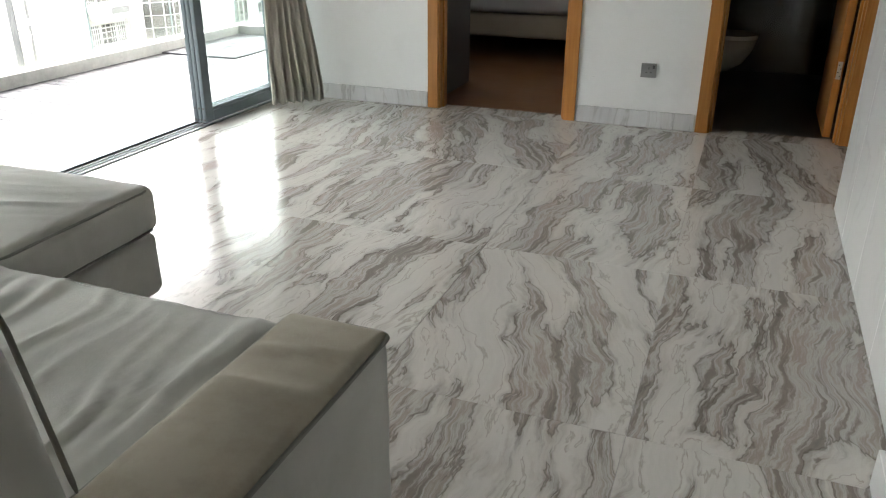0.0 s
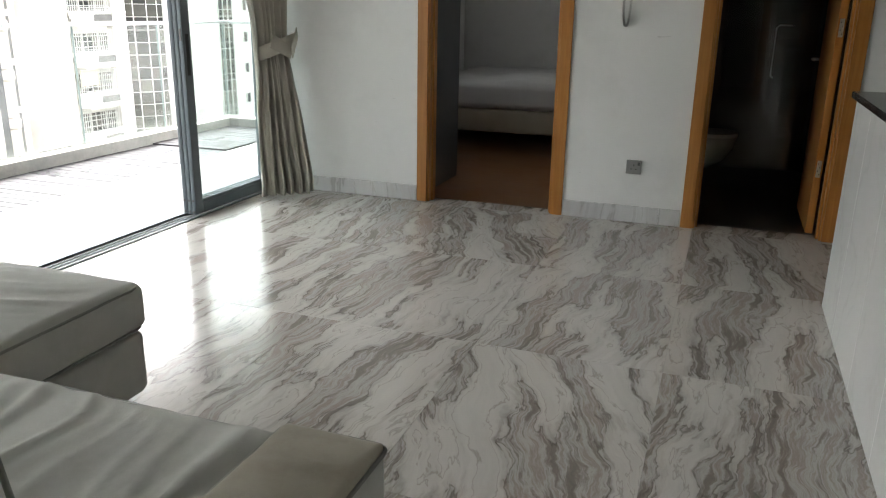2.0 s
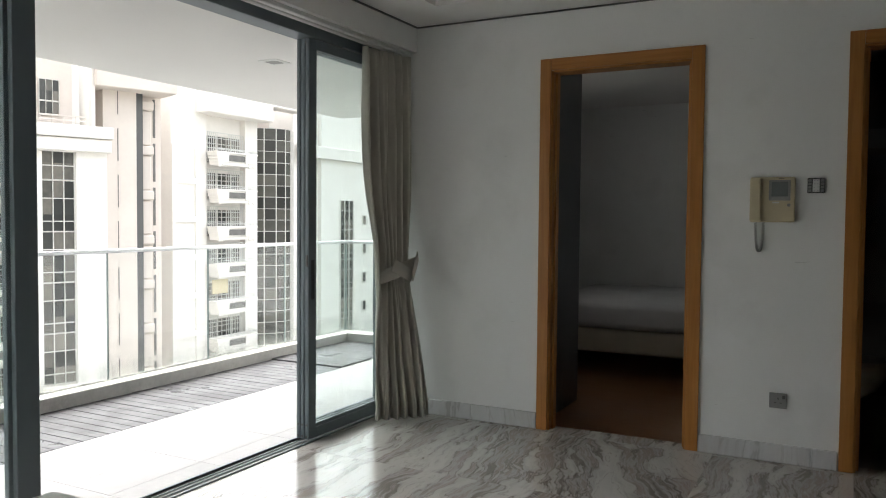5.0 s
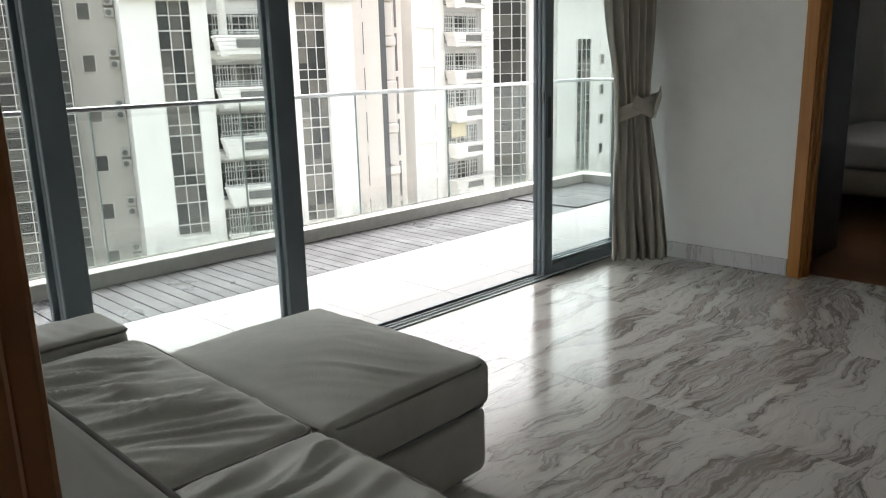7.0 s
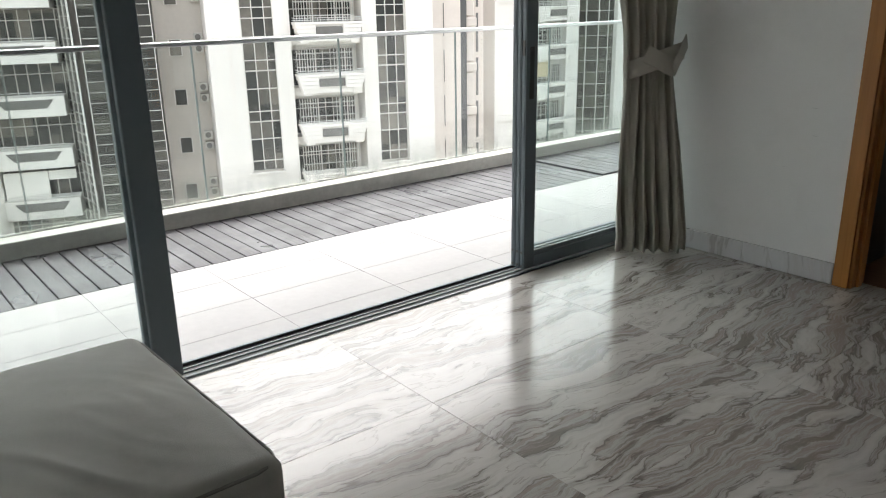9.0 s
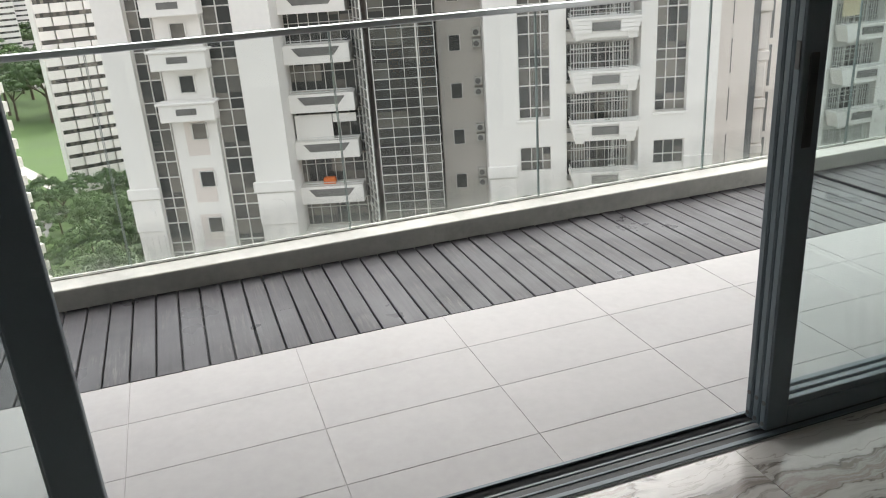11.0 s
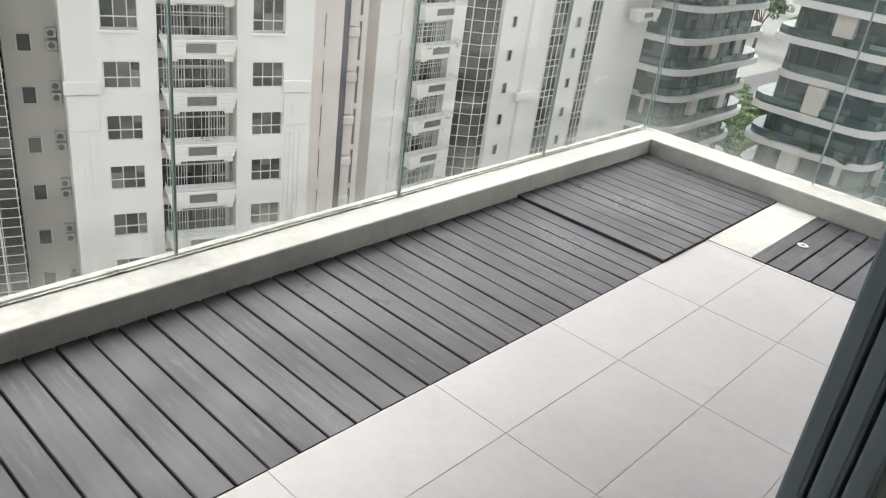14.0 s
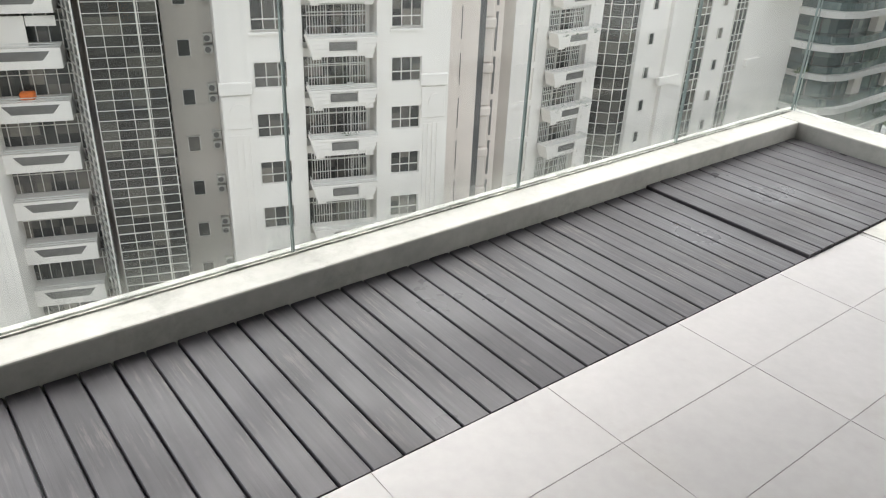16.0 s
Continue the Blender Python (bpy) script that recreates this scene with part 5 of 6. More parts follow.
for y0, y1 in ((15.9, 17.85), (29.65, 32.0)):
    fwall(FX, FX + 0.22, y0 - 0.12, y1 - 0.15, -12.15, -11.4, M_FACADE, "capital", 0.05)
    fwall(FX, FX + 0.12, y0 + 0.02, y1 - 0.3, -14.2, -12.2, M_FACADE, "plinth", 0.04)
    bm = bm_new()
    cyl(bm, (FX + 0.12, (y0 + y1) / 2, -13.2), (FX + 0.2, (y0 + y1) / 2, -13.2), 0.55, 24)
    part("medallion", bm, M_FACADE, tower)
    for k in range(4):
        fwall(FX, FX + 0.07, y0 + 0.25 + 0.4 * k, y0 + 0.45 + 0.4 * k, GZ, -14.6, M_FACADE, "fluting")
for y0 in (17.85, 27.45):
    for k in range(0, 5):
        if k < 4:
            window(W3, P3, FX - 0.35, y0 + 0.05, 3.4 - 3.0 * (k + 1))
    window(WTOP, PTOP, FX - 0.35, y0 + 0.05, 3.42)
    fwall(FX - 1.9, FX - 0.38, y0, y0 + 2.2, -8.75, 5.1, M_FACADE)
    fwall(FX - 1.9, FX, y0, y0 + 2.2, -10.35, -8.75, M_FACADE)
    fwall(FX, FX + 0.12, y0 - 0.15, y0 + 2.35, -8.82, -8.66, M_FACADE, "sill", 0.02)
    for k in range(0, 8):
        z = -11.85 - 3.0 * k
        window(WS, PS, FX - 0.25, y0 + 0.05, z)
        fwall(FX - 1.9, FX, y0, y0 + 2.2, z - 1.55, z, M_FACADE)
        fwall(FX - 1.9, FX - 0.27, y0, y0 + 2.2, z, z + 1.5, M_FACADE)
    fwall(FX, FX + 0.55, y0 - 2.1 if y0 < 20 else y0 - 1.2, y0 + 3.2 if y0 < 20 else y0 + 4.7, 5.1, 5.85, M_FACADE, "cornice", 0.05)
    fwall(FX, FX + 0.75, y0 - 2.2 if y0 < 20 else y0 - 1.3, y0 + 3.3 if y0 < 20 else y0 + 4.8, 5.9, 6.6, M_FACADE, "cornice", 0.05)
    f = window(WS, PS, FX - 1.85, y0 + 0.45, 7.3)
    f.scale = (1, 0.62, 1.5)
    fwall(FX - 1.9, FX - 1.87, y0 - 0.5, y0 + 2.7, 6.6, 11.0, M_FACADE_B, "render_panel")
    bm = bm_new()
    for z in (6.9, 7.15):
        box(bm, FX + 0.1, FX + 0.16, y0 - 0.9, y0 + 2.9, z - 0.03, z + 0.03)
    for i in range(6):
        box(bm, FX + 0.1, FX + 0.16, y0 - 0.9 + 0.75 * i, y0 - 0.86 + 0.75 * i, 6.6, 7.18)
    part("terrace_rail", bm, M_FACADE_B, tower)
    for yc in (y0 - 1.3, y0 + 3.1):
        bm = bm_new()
        cyl(bm, (FX - 0.4, yc, 6.6), (FX - 0.4, yc, 14), 0.42, 20)
        part("column", bm, M_FACADE, tower, smooth=True)
for k in range(-3, 10):
    z = 0.1 - 3.0 * k
    if k >= -1:
        balcony(BALC_A, FX - 1.0, 23.8, z, 0.7)
        if k in (3, 5):
            balcony_plants(tower, FX + 0.4, 24.6, z, 2.6, 60 + k)
        if k in (1, 4):
            bm = bm_new()
            box(bm, FX - 0.2, FX + 0.2, 24.3, 24.75, z - 0.45, z - 0.38)
            box(bm, FX - 0.22, FX - 0.17, 24.3, 24.75, z - 0.38, z + 0.12, 0.01)
            for qx in (FX - 0.18, FX + 0.18):
                for qy in (24.33, 24.72):
                    box(bm, qx - 0.015, qx + 0.015, qy - 0.015, qy + 0.015, z - 0.84, z - 0.45)
            part("balcony_chair", bm, M_FGRILLE, tower)
        fwall(FX - 1.9, FX - 0.6, 21.2, 26.4, z - 1.35, z - 0.85, M_FACADE, "slab")
    f = window(WB4, PB4, FX - 1.85, 21.5, z - 0.85)
fwall(FX - 1.9, FX + 0.4, 21.2, 26.4, 9.1, 10.5, M_FACADE, "upper_balcony", 0.06)
for yc in (22.2, 25.6):
    bm = bm_new()
    cyl(bm, (FX - 0.1, yc, 3.1), (FX - 0.1, yc, 9.1), 0.3, 16)
    part("column", bm, M_FACADE, tower, smooth=True)

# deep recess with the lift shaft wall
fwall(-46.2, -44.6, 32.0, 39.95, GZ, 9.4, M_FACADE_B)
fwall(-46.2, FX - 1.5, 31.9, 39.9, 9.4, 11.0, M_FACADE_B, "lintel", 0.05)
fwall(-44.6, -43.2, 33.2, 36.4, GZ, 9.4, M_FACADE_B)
# a solid dark block stands for the dark vertical slot
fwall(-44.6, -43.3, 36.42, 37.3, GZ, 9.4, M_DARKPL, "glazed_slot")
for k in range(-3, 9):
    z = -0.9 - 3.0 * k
    # slots and louvres are flat sheets on the wall with shade as their colour
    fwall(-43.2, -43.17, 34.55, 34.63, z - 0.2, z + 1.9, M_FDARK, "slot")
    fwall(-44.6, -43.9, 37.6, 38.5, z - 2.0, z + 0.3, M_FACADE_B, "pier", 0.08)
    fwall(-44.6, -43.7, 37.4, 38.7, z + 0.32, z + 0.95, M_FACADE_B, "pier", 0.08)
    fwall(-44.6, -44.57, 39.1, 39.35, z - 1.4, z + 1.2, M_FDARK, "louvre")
# panelled wall
fwall(-46.2, -43.0, 40.0, 43.5, GZ, 13, M_FACADE)
for k in range(-2, 9):
    z = -0.9 - 3.0 * k - 1.2
    fwall(-43.0, -42.85, 40.0, 40.5, z, z + 3.0, M_FACADE)
    fwall(-43.0, -42.85, 43.0, 43.5, z, z + 3.0, M_FACADE)
    fwall(-43.0, -42.85, 40.5, 43.0, z, z + 0.45, M_FACADE)
# second balcony stack
fwall(-46.2, -43.6, 43.5, 49.4, GZ, 9.5)
fwall(-43.6, -43.0, 43.5, 44.3, GZ, 9.5)
fwall(-43.6, -43.0, 48.4, 49.4, GZ, 9.5)
fwall(-43.6, -41.6, 43.2, 49.8, 9.5, 10.9, M_FACADE, "cornice", 0.08)
fwall(-43.6, -42.0, 43.4, 53.5, 10.9, 11.4, M_FACADE, "cornice", 0.06)
for k in range(-2, 9):
    z = 0.56 - 3.0 * k
    balcony(BALC_B, -43.3, 46.3, z, 0.5)
    if k in (4, 6):
        balcony_plants(tower, -42.0, 46.2, z, 3.4, 80 + k)
    if k == 2:
        fwall(-42.55, -42.5, 44.4, 46.0, z + 0.55, z + 1.7, M_PVC, "blind")
    f = window(WB4, PB4, -43.58, 44.3, z - 0.85)
    f.scale = (1, 0.88, 1)
bm = bm_new()
for z in (11.7, 12.1):
    box(bm, -42.2, -42.12, 43.5, 53.4, z - 0.04, z + 0.04)
part("terrace_rail", bm, M_FACADE_B, tower)
balcony_plants(tower, -42.6, 46.0, 11.65, 5.0, 31, 1.0)
balcony_plants(tower, -42.6, 51.5, 11.65, 3.0, 32, 1.2)
# rounded glass bay
NC = 7
arc = [(-44.4 + 2.6 * math.sin(math.pi * (0.08 + 0.84 * i / NC)), 49.4 + 4.0 * i / NC) for i in range(NC + 1)]
WC = window_mesh(0.72, 2.98, 1, (0.33, 0.33, 0.34), 0.1, 0.045)
PC = pane_mesh(0.72, 2.98, M_CURTAINWALL)
for i in range(NC):
    (xa, ya), (xb, yb) = arc[i], arc[i + 1]
    L = math.hypot(xb - xa, yb - ya)
    for k in range(-3, 9):
        f = fpart("window", WC, xa, ya, -0.9 - 3.0 * k - 2.0, rz=math.degrees(math.atan2(yb - ya, xb - xa)) - 90)
        f.scale = (1, L / 0.72, 1)
        fpart("pane", PC, 0, 0, 0, f)
fwall(-46.2, -43.4, 53.4, 58.2, GZ, 13)
fwall(-46.2, -43.0, 58.2, 72.0, GZ, 13)
fwall(-43.0, -42.7, 57.2, 58.9, -17.8, -17.0, M_FACADE, "capital", 0.05)
fwall(-43.0, -42.7, 69.0, 72.0, -17.8, -17.0, M_FACADE, "capital", 0.05)
fwall(-43.0, -42.5, 53.4, 72.3, 7.0, 8.2, M_FACADE, "cornice", 0.05)
for k in range(-3, 9):
    z = -0.9 - 3.0 * k - 2.0
    window(WT, PT, -43.38, 55.2, z + 0.9)
    if k > -2:
        window(W3, P3, -42.99, 59.2, z)
        window(W3, P3, -42.99, 65.6, z)
        window(WT, PT, -42.97, 63.2, z + 0.5)
        if k < 4:
            balcony(BALC_B, -43.0, 75.2, z + 2.0, 0.4)
fwall(-46.2, -43.4, 72.0, 78.5, GZ, 9.5)

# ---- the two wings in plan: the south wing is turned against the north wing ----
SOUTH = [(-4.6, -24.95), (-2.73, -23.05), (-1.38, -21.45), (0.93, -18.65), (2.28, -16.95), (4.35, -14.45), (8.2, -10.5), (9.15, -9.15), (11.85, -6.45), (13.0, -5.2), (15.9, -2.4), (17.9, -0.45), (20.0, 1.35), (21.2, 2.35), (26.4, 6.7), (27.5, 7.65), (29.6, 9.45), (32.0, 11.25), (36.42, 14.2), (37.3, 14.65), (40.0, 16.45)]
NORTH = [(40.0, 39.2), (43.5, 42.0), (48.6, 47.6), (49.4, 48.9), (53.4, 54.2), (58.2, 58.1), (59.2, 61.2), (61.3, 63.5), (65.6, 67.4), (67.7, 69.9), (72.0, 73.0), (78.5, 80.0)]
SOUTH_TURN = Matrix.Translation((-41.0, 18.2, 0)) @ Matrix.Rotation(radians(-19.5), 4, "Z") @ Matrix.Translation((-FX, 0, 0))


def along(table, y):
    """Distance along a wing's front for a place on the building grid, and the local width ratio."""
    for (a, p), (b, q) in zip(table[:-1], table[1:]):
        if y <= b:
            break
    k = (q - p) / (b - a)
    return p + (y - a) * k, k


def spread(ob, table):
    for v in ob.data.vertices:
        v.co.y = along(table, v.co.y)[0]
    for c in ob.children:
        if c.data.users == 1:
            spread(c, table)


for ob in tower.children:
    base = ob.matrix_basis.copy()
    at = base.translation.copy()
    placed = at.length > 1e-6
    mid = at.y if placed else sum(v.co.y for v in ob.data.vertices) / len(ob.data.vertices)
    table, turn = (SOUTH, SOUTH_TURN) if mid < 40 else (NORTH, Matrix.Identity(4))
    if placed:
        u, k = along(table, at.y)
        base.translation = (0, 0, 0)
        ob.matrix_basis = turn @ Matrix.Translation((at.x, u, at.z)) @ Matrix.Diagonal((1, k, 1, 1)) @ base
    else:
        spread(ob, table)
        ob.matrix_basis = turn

# ---- other towers ----
def outline(cx, cy, rx, ry, k, seed, n=40, p=5.5):
    pts = []
    for i in range(n):
        a = 2 * math.pi * i / n
        c, s = math.cos(a), math.sin(a)
        f = (abs(c) ** p + abs(s) ** p) ** (-1 / p)
        g = k * (1 + 0.05 * noise.noise(Vector((c * 1.7, s * 1.7, seed))))
        pts.append((cx + rx * f * c * g, cy + ry * f * s * g))
    return pts


def curvy_tower(cx, cy, rx, ry, z_top, seed, label, core=True):
    t = thing("residential_tower", label, "tower", (0, 0, 0))
    bm = bm_new()
    prism(bm, outline(cx, cy, rx * 0.86, ry * 0.86, 1, seed), GZ, z_top)
    part("glazing", bm, M_TEAL, t, "teal glass walls")
    z = z_top
    i = 0
    while z > GZ + 2:
        bm = bm_new()
        sh_x = 1.9 * noise.noise(Vector((i * 0.83, seed, 0)))
        sh_y = 1.6 * noise.noise(Vector((i * 0.83, seed, 7)))
        k = 1.0 + 0.13 * noise.noise(Vector((i * 0.9, 3, seed)))
        prism(bm, outline(cx + sh_x, cy + sh_y, rx, ry, k, seed + i * 0.55), z - 0.34, z + 0.30)
        part("floor_slab", bm, M_SLAB, t, "pale sweeping balcony edge")
        bm = bm_new()
        for q, (gx, gy) in enumerate(outline(cx, cy, rx * 0.862, ry * 0.862, 1, seed)):
            if q % 2 == 0:
                box(bm, gx - 0.07, gx + 0.07, gy - 0.07, gy + 0.07, z - 3.0, z - 0.4)
        part("mullions", bm, M_DARKPL, t)
        bm = bm_new()
        prism(bm, outline(cx + sh_x, cy + sh_y, rx * 0.955, ry * 0.955, k, seed + i * 0.35), z + 0.32, z + 1.1)
        part("balcony_glass", bm, M_TEAL, t)
        if i % 3 == 1:
            for q in (-0.5, 0.1, 0.6):
                balcony_plants(t, cx + rx * q, cy - ry * 0.9, z + 0.75, 3.2, 200 + 7 * i + int(10 * q), 1.5)
        if i % 2 == 0:
            bm = bm_new()
            for q in range(9):
                a = 2 * math.pi * q / 9 + i
                x, y = cx + rx * 0.87 * math.cos(a), cy + ry * 0.87 * math.sin(a)
                box(bm, x - 0.9, x + 0.9, y - 0.9, y + 0.9, z + 0.4, z + 3.0)
            part("wall_piers", bm, M_FACADE_G, t)
        z -= 3.4
        i += 1
    if not core:
        return
    bm = bm_new()
    prism(bm, outline(cx + rx * 0.95, cy + ry * 0.2, rx * 0.3, ry * 0.6, 1, seed), GZ, z_top + 6)
    part("stair_core", bm, M_CORE, t, "green glazed core")
    bm = bm_new()
    for k in range(34):
        zz = z_top + 5 - 1.6 * k
        prism(bm, outline(cx + rx * 0.95, cy + ry * 0.2, rx * 0.31, ry * 0.61, 1, seed), zz - 0.03, zz + 0.03)
    for q in range(0, 40, 3):
        gx, gy = outline(cx + rx * 0.95, cy + ry * 0.2, rx * 0.305, ry * 0.605, 1, seed)[q]
        box(bm, gx - 0.025, gx + 0.025, gy - 0.025, gy + 0.025, GZ, z_top + 6)
    part("core_bands", bm, M_SLAB, t)


curvy_tower(-22.6, 87.0, 6.7, 9.4, 4.0, 1.3, "glass tower with pale sweeping curved balcony slabs")
curvy_tower(-47.0, 92.0, 8.5, 12.0, 4.0, 5.1, "second glass tower with pale curved slabs among trees", False)


def slab_tower(x, y, w, d, z_top, rz, label, floors, fh=3.0, louvre=False):
    t = thing("residential_block", label, "tower", (x, y, GZ), rz)
    h = z_top - GZ
    bm = bm_new()
    box(bm, -d, -1.0, -w / 2, w / 2, 0, h)
    part("wall", bm, M_FACADE, t)
    m_sp = None
    for k in range(floors):
        z = h - fh * (k + 1)
        if z < 1:
            break
        if m_sp is None:
            bm = bm_new()
            n = 5
            for i in range(n):
                y0 = -w / 2 + w * i / n
                box(bm, -1.0, 0.25 * (i % 2) + 0.35, y0 + 0.15, y0 + w / n - 0.15, 0, fh * 0.66)
            m_sp = mesh_of("spandrel", bm, M_FACADE)
            bm = bm_new()
            box(bm, -1.0, -0.1, -w / 2 + 0.4, w / 2 - 0.4, fh * 0.66, fh)
            m_gl = mesh_of("window_band", bm, M_FWIN)
        for nm, me in (("spandrel", m_sp), ("window_band", m_gl)):
            ob = new(nm, me)
            ob.parent = t
            ob.location = (0, 0, z)
    return t


slab_tower(-206, -20, 18, 14, 14, 12, "white slab block of flats with stacked balconies", 20)
slab_tower(-343, -19, 36, 20, -10, 0, "white slab block of flats with stacked balconies", 13)
slab_tower(-452, -110, 82, 28, -7, 20, "distant white block of flats", 14)
slab_tower(-575, -82, 55, 28, 20, 10, "distant pale concrete residential tower", 22)


def zigzag_block(x, y, label):
    """White tower whose balconies step in and out like saw teeth beside blank blade walls."""
    t = thing("zigzag_residential_tower", label, "tower", (x, y, GZ))
    top = 66.0
    bm = bm_new()
    box(bm, -16, -1.2, -34, 0, 0, top)
    part("wall", bm, M_FACADE, t)
    for y0, y1, xf in ((-9.4, -5.2, 0.3), (-20.5, -15.2, 0.3), (-31, -26, 0.3)):
        bm = bm_new()
        box(bm, -1.2, xf, y0, y1, 0, top)
        part("blade_wall", bm, M_FACADE, t)
    bm = bm_new()
    prism(bm, [(-1.2, -5.0), (-0.2, -5.0), (0.9, -3.6), (0.1, -3.4), (0.1, -2.6), (1.5, -1.2), (0.7, -0.9), (0.7, -0.2), (1.9, 0.6), (-1.2, 0.9)], 0, 1.7)
    m_a = mesh_of("parapet", bm, M_FACADE)
    bm = bm_new()
    box(bm, -1.15, -0.6, -4.8, -3.7, 1.7, 2.6)
    box(bm, -1.15, -0.6, -2.5, -1.4, 1.7, 2.6)
    m_b = mesh_of("window_band", bm, M_FWIN)
    bm = bm_new()
    box(bm, -0.6, 0.05, -3.5, -2.7, 1.05, 3.0)
    m_c = mesh_of("pier", bm, M_FACADE)
    bm = bm_new()
    box(bm, 0.27, 0.33, -5.9, -5.5, 1.2, 2.5)
    m_d = mesh_of("slit_window", bm, M_FWIN)
    bm = bm_new()
    prism(bm, [(-1.2, -15.2), (0.2, -15.2), (1.0, -13.6), (0.0, -12.9), (0.9, -11.2), (0.0, -9.4), (-1.2, -9.4)][::-1], 0, 1.5)
    m_e = mesh_of("parapet", bm, M_FACADE)
    bm = bm_new()
    box(bm, -1.15, -0.6, -14.6, -13.2, 1.5, 2.5)
    box(bm, -1.15, -0.6, -11.6, -10.0, 1.5, 2.5)
    m_f = mesh_of("window_band", bm, M_FWIN)
    bm = bm_new()
    for j in range(5):
        x0 = -15.8 + 2.9 * j
        prism(bm, [(x0, 0.02), (x0 + 2.3, 0.02), (x0 + 1.7, 1.3)], 0, 1.65)
    m_g = mesh_of("side_parapet", bm, M_FACADE)
    bm = bm_new()
    for j in range(5):
        box(bm, -15.5 + 2.9 * j, -14.1 + 2.9 * j, 0.01, 0.08, 1.66, 2.7)
    m_h = mesh_of("window_band", bm, M_FWIN)
    for k in range(21):
        for nm, me in (("side_parapet", m_g), ("window_band", m_h), ("parapet", m_a), ("window_band", m_b), ("pier", m_c), ("slit_window", m_d), ("parapet", m_e), ("window_band", m_f)):
            ob = new(nm, me)
            ob.parent = t
            ob.location = (0, 0, 3.05 * k + 0.6)
    return t


zigzag_block(-126, -28.4, "tall white tower with zigzag balconies and blank blade walls")


def terrace_tower(x, y, rz, label):
    """Tower with a louvred bay and stacked white terraces."""
    t = thing("terrace_tower", label, "tower", (x, y, GZ), rz)
    h = 48.0
    bm = bm_new()
    box(bm, -9, -0.8, -12, 12, 0, h)
    part("wall", bm, M_FACADE_G, t)
    bm = bm_new()
    box(bm, -0.8, 0.4, -1.8, -1.0, 0, h)
    box(bm, -0.8, 0.4, -9.4, -8.6, 0, h)
    part("pier", bm, M_FACADE, t)
    z = 1.0
    lv = None
    while z < h - 1:
        if lv is None:
            bm = bm_new()
            for j in range(6):
                box(bm, -0.8, -0.1, -8.6, -1.8, 0.5 * j, 0.5 * j + 0.22)
            lv = mesh_of("louvres", bm, M_FACADE_B)
            bm = bm_new()
            box(bm, -0.8, 1.6, -0.9, 11.5, 0, 0.95)
            sl = mesh_of("terrace", bm, M_FACADE)
            bm = bm_new()
            box(bm, -0.8, -0.2, -0.9, 11.3, 0.95, 3.0)
            gl = mesh_of("window_band", bm, M_TEAL)
            bm = bm_new()
            box(bm, -0.8, 1.3, -12.2, -9.6, 0, 0.9)
            sm = mesh_of("small_terrace", bm, M_FACADE)
        for nm, me in (("louvres", lv), ("terrace", sl), ("window_band", gl), ("small_terrace", sm)):
            ob = new(nm, me)
            ob.parent = t
            ob.location = (0, 0, z)
        z += 3.0
    return t


terrace_tower(-7.0, 214, -92, "white residential tower with louvred bay and stacked terraces")

# ---- ground ----
bm = bm_new()
box(bm, -2500, 2500, -2500, 2500, GZ - 1, GZ)
tagged(part("ground", bm, M_GROUND), "grey-green built-up ground far below", "ground", kind="structure")
prism_l = bm_new()
prism(prism_l, [(-420, -160), (-190, -75), (-190, -8), (-420, -8)], GZ, GZ + 0.03)
prism(prism_l, [(-188, -32), (-78, -32), (-78, 0), (-188, 0)], GZ, GZ + 0.03)
prism(prism_l, [(-82, 162), (14, 162), (14, 290), (-82, 290)], GZ, GZ + 0.03)
tagged(part("lawn", prism_l, M_GRASS), "green lawns of the park", "lawn", kind="structure")
bm = bm_new()
prism(bm, [(-300, -62), (-250, -48), (-215, -33), (-213, -36), (-250, -52), (-300, -67)][::-1], GZ, GZ + 0.06)
tagged(part("path", bm, M_PATH), "curving pale footpath across the lawn", "path", kind="structure")
bm = bm_new()
box(bm, -88, 55, 138, 150, GZ, GZ + 0.05)
box(bm, -100, -86, 80, 330, GZ, GZ + 0.045)
tagged(part("road", bm, M_ASPHALT), "asphalt street between the towers", "road", kind="structure")
bm = bm_new()
box(bm, -18, 12, 196, 198, GZ, GZ + 5)
tagged(part("hoarding", bm, M_BLUE), "blue site hoarding beside the street", "hoarding", kind="structure")
bm = bm_new()
box(bm, -70, -40, 190, 215, GZ, GZ + 4)
tagged(part("site_cabins", bm, M_FACADE_G), "low grey roof beside the street", "building", kind="structure")
bm = bm_new()
prism(bm, [(-127, -22.5), (-119, -28.5), (-111, -25.5), (-113, -19.5), (-121, -16.5)], GZ, GZ + 0.05)
tagged(part("pool_deck", bm, M_PATH), "pale paving round the pool", "pavement", kind="structure")
bm = bm_new()
prism(bm, [(-124.5, -23), (-119, -26.3), (-114.5, -24.5), (-116, -21), (-121, -19.5)], GZ + 0.05, GZ + 0.1)
tagged(part("water", bm, M_POOL), "turquoise swimming pool far below", "pool", kind="structure")
bld = thing("low_building", "low red-brown roofed building beyond the trees", "building", (-20, 330, GZ))
bm = bm_new()
box(bm, -60, 60, -20, 20, 0, 12)
part("wall", bm, M_BRICKRED, bld)
bm = bm_new()
prism(bm, [(-62, -22), (62, -22), (62, 22), (-62, 22)], 12, 15.5)
part("roof", bm, M_BRICKRED, bld, "red-brown roof")


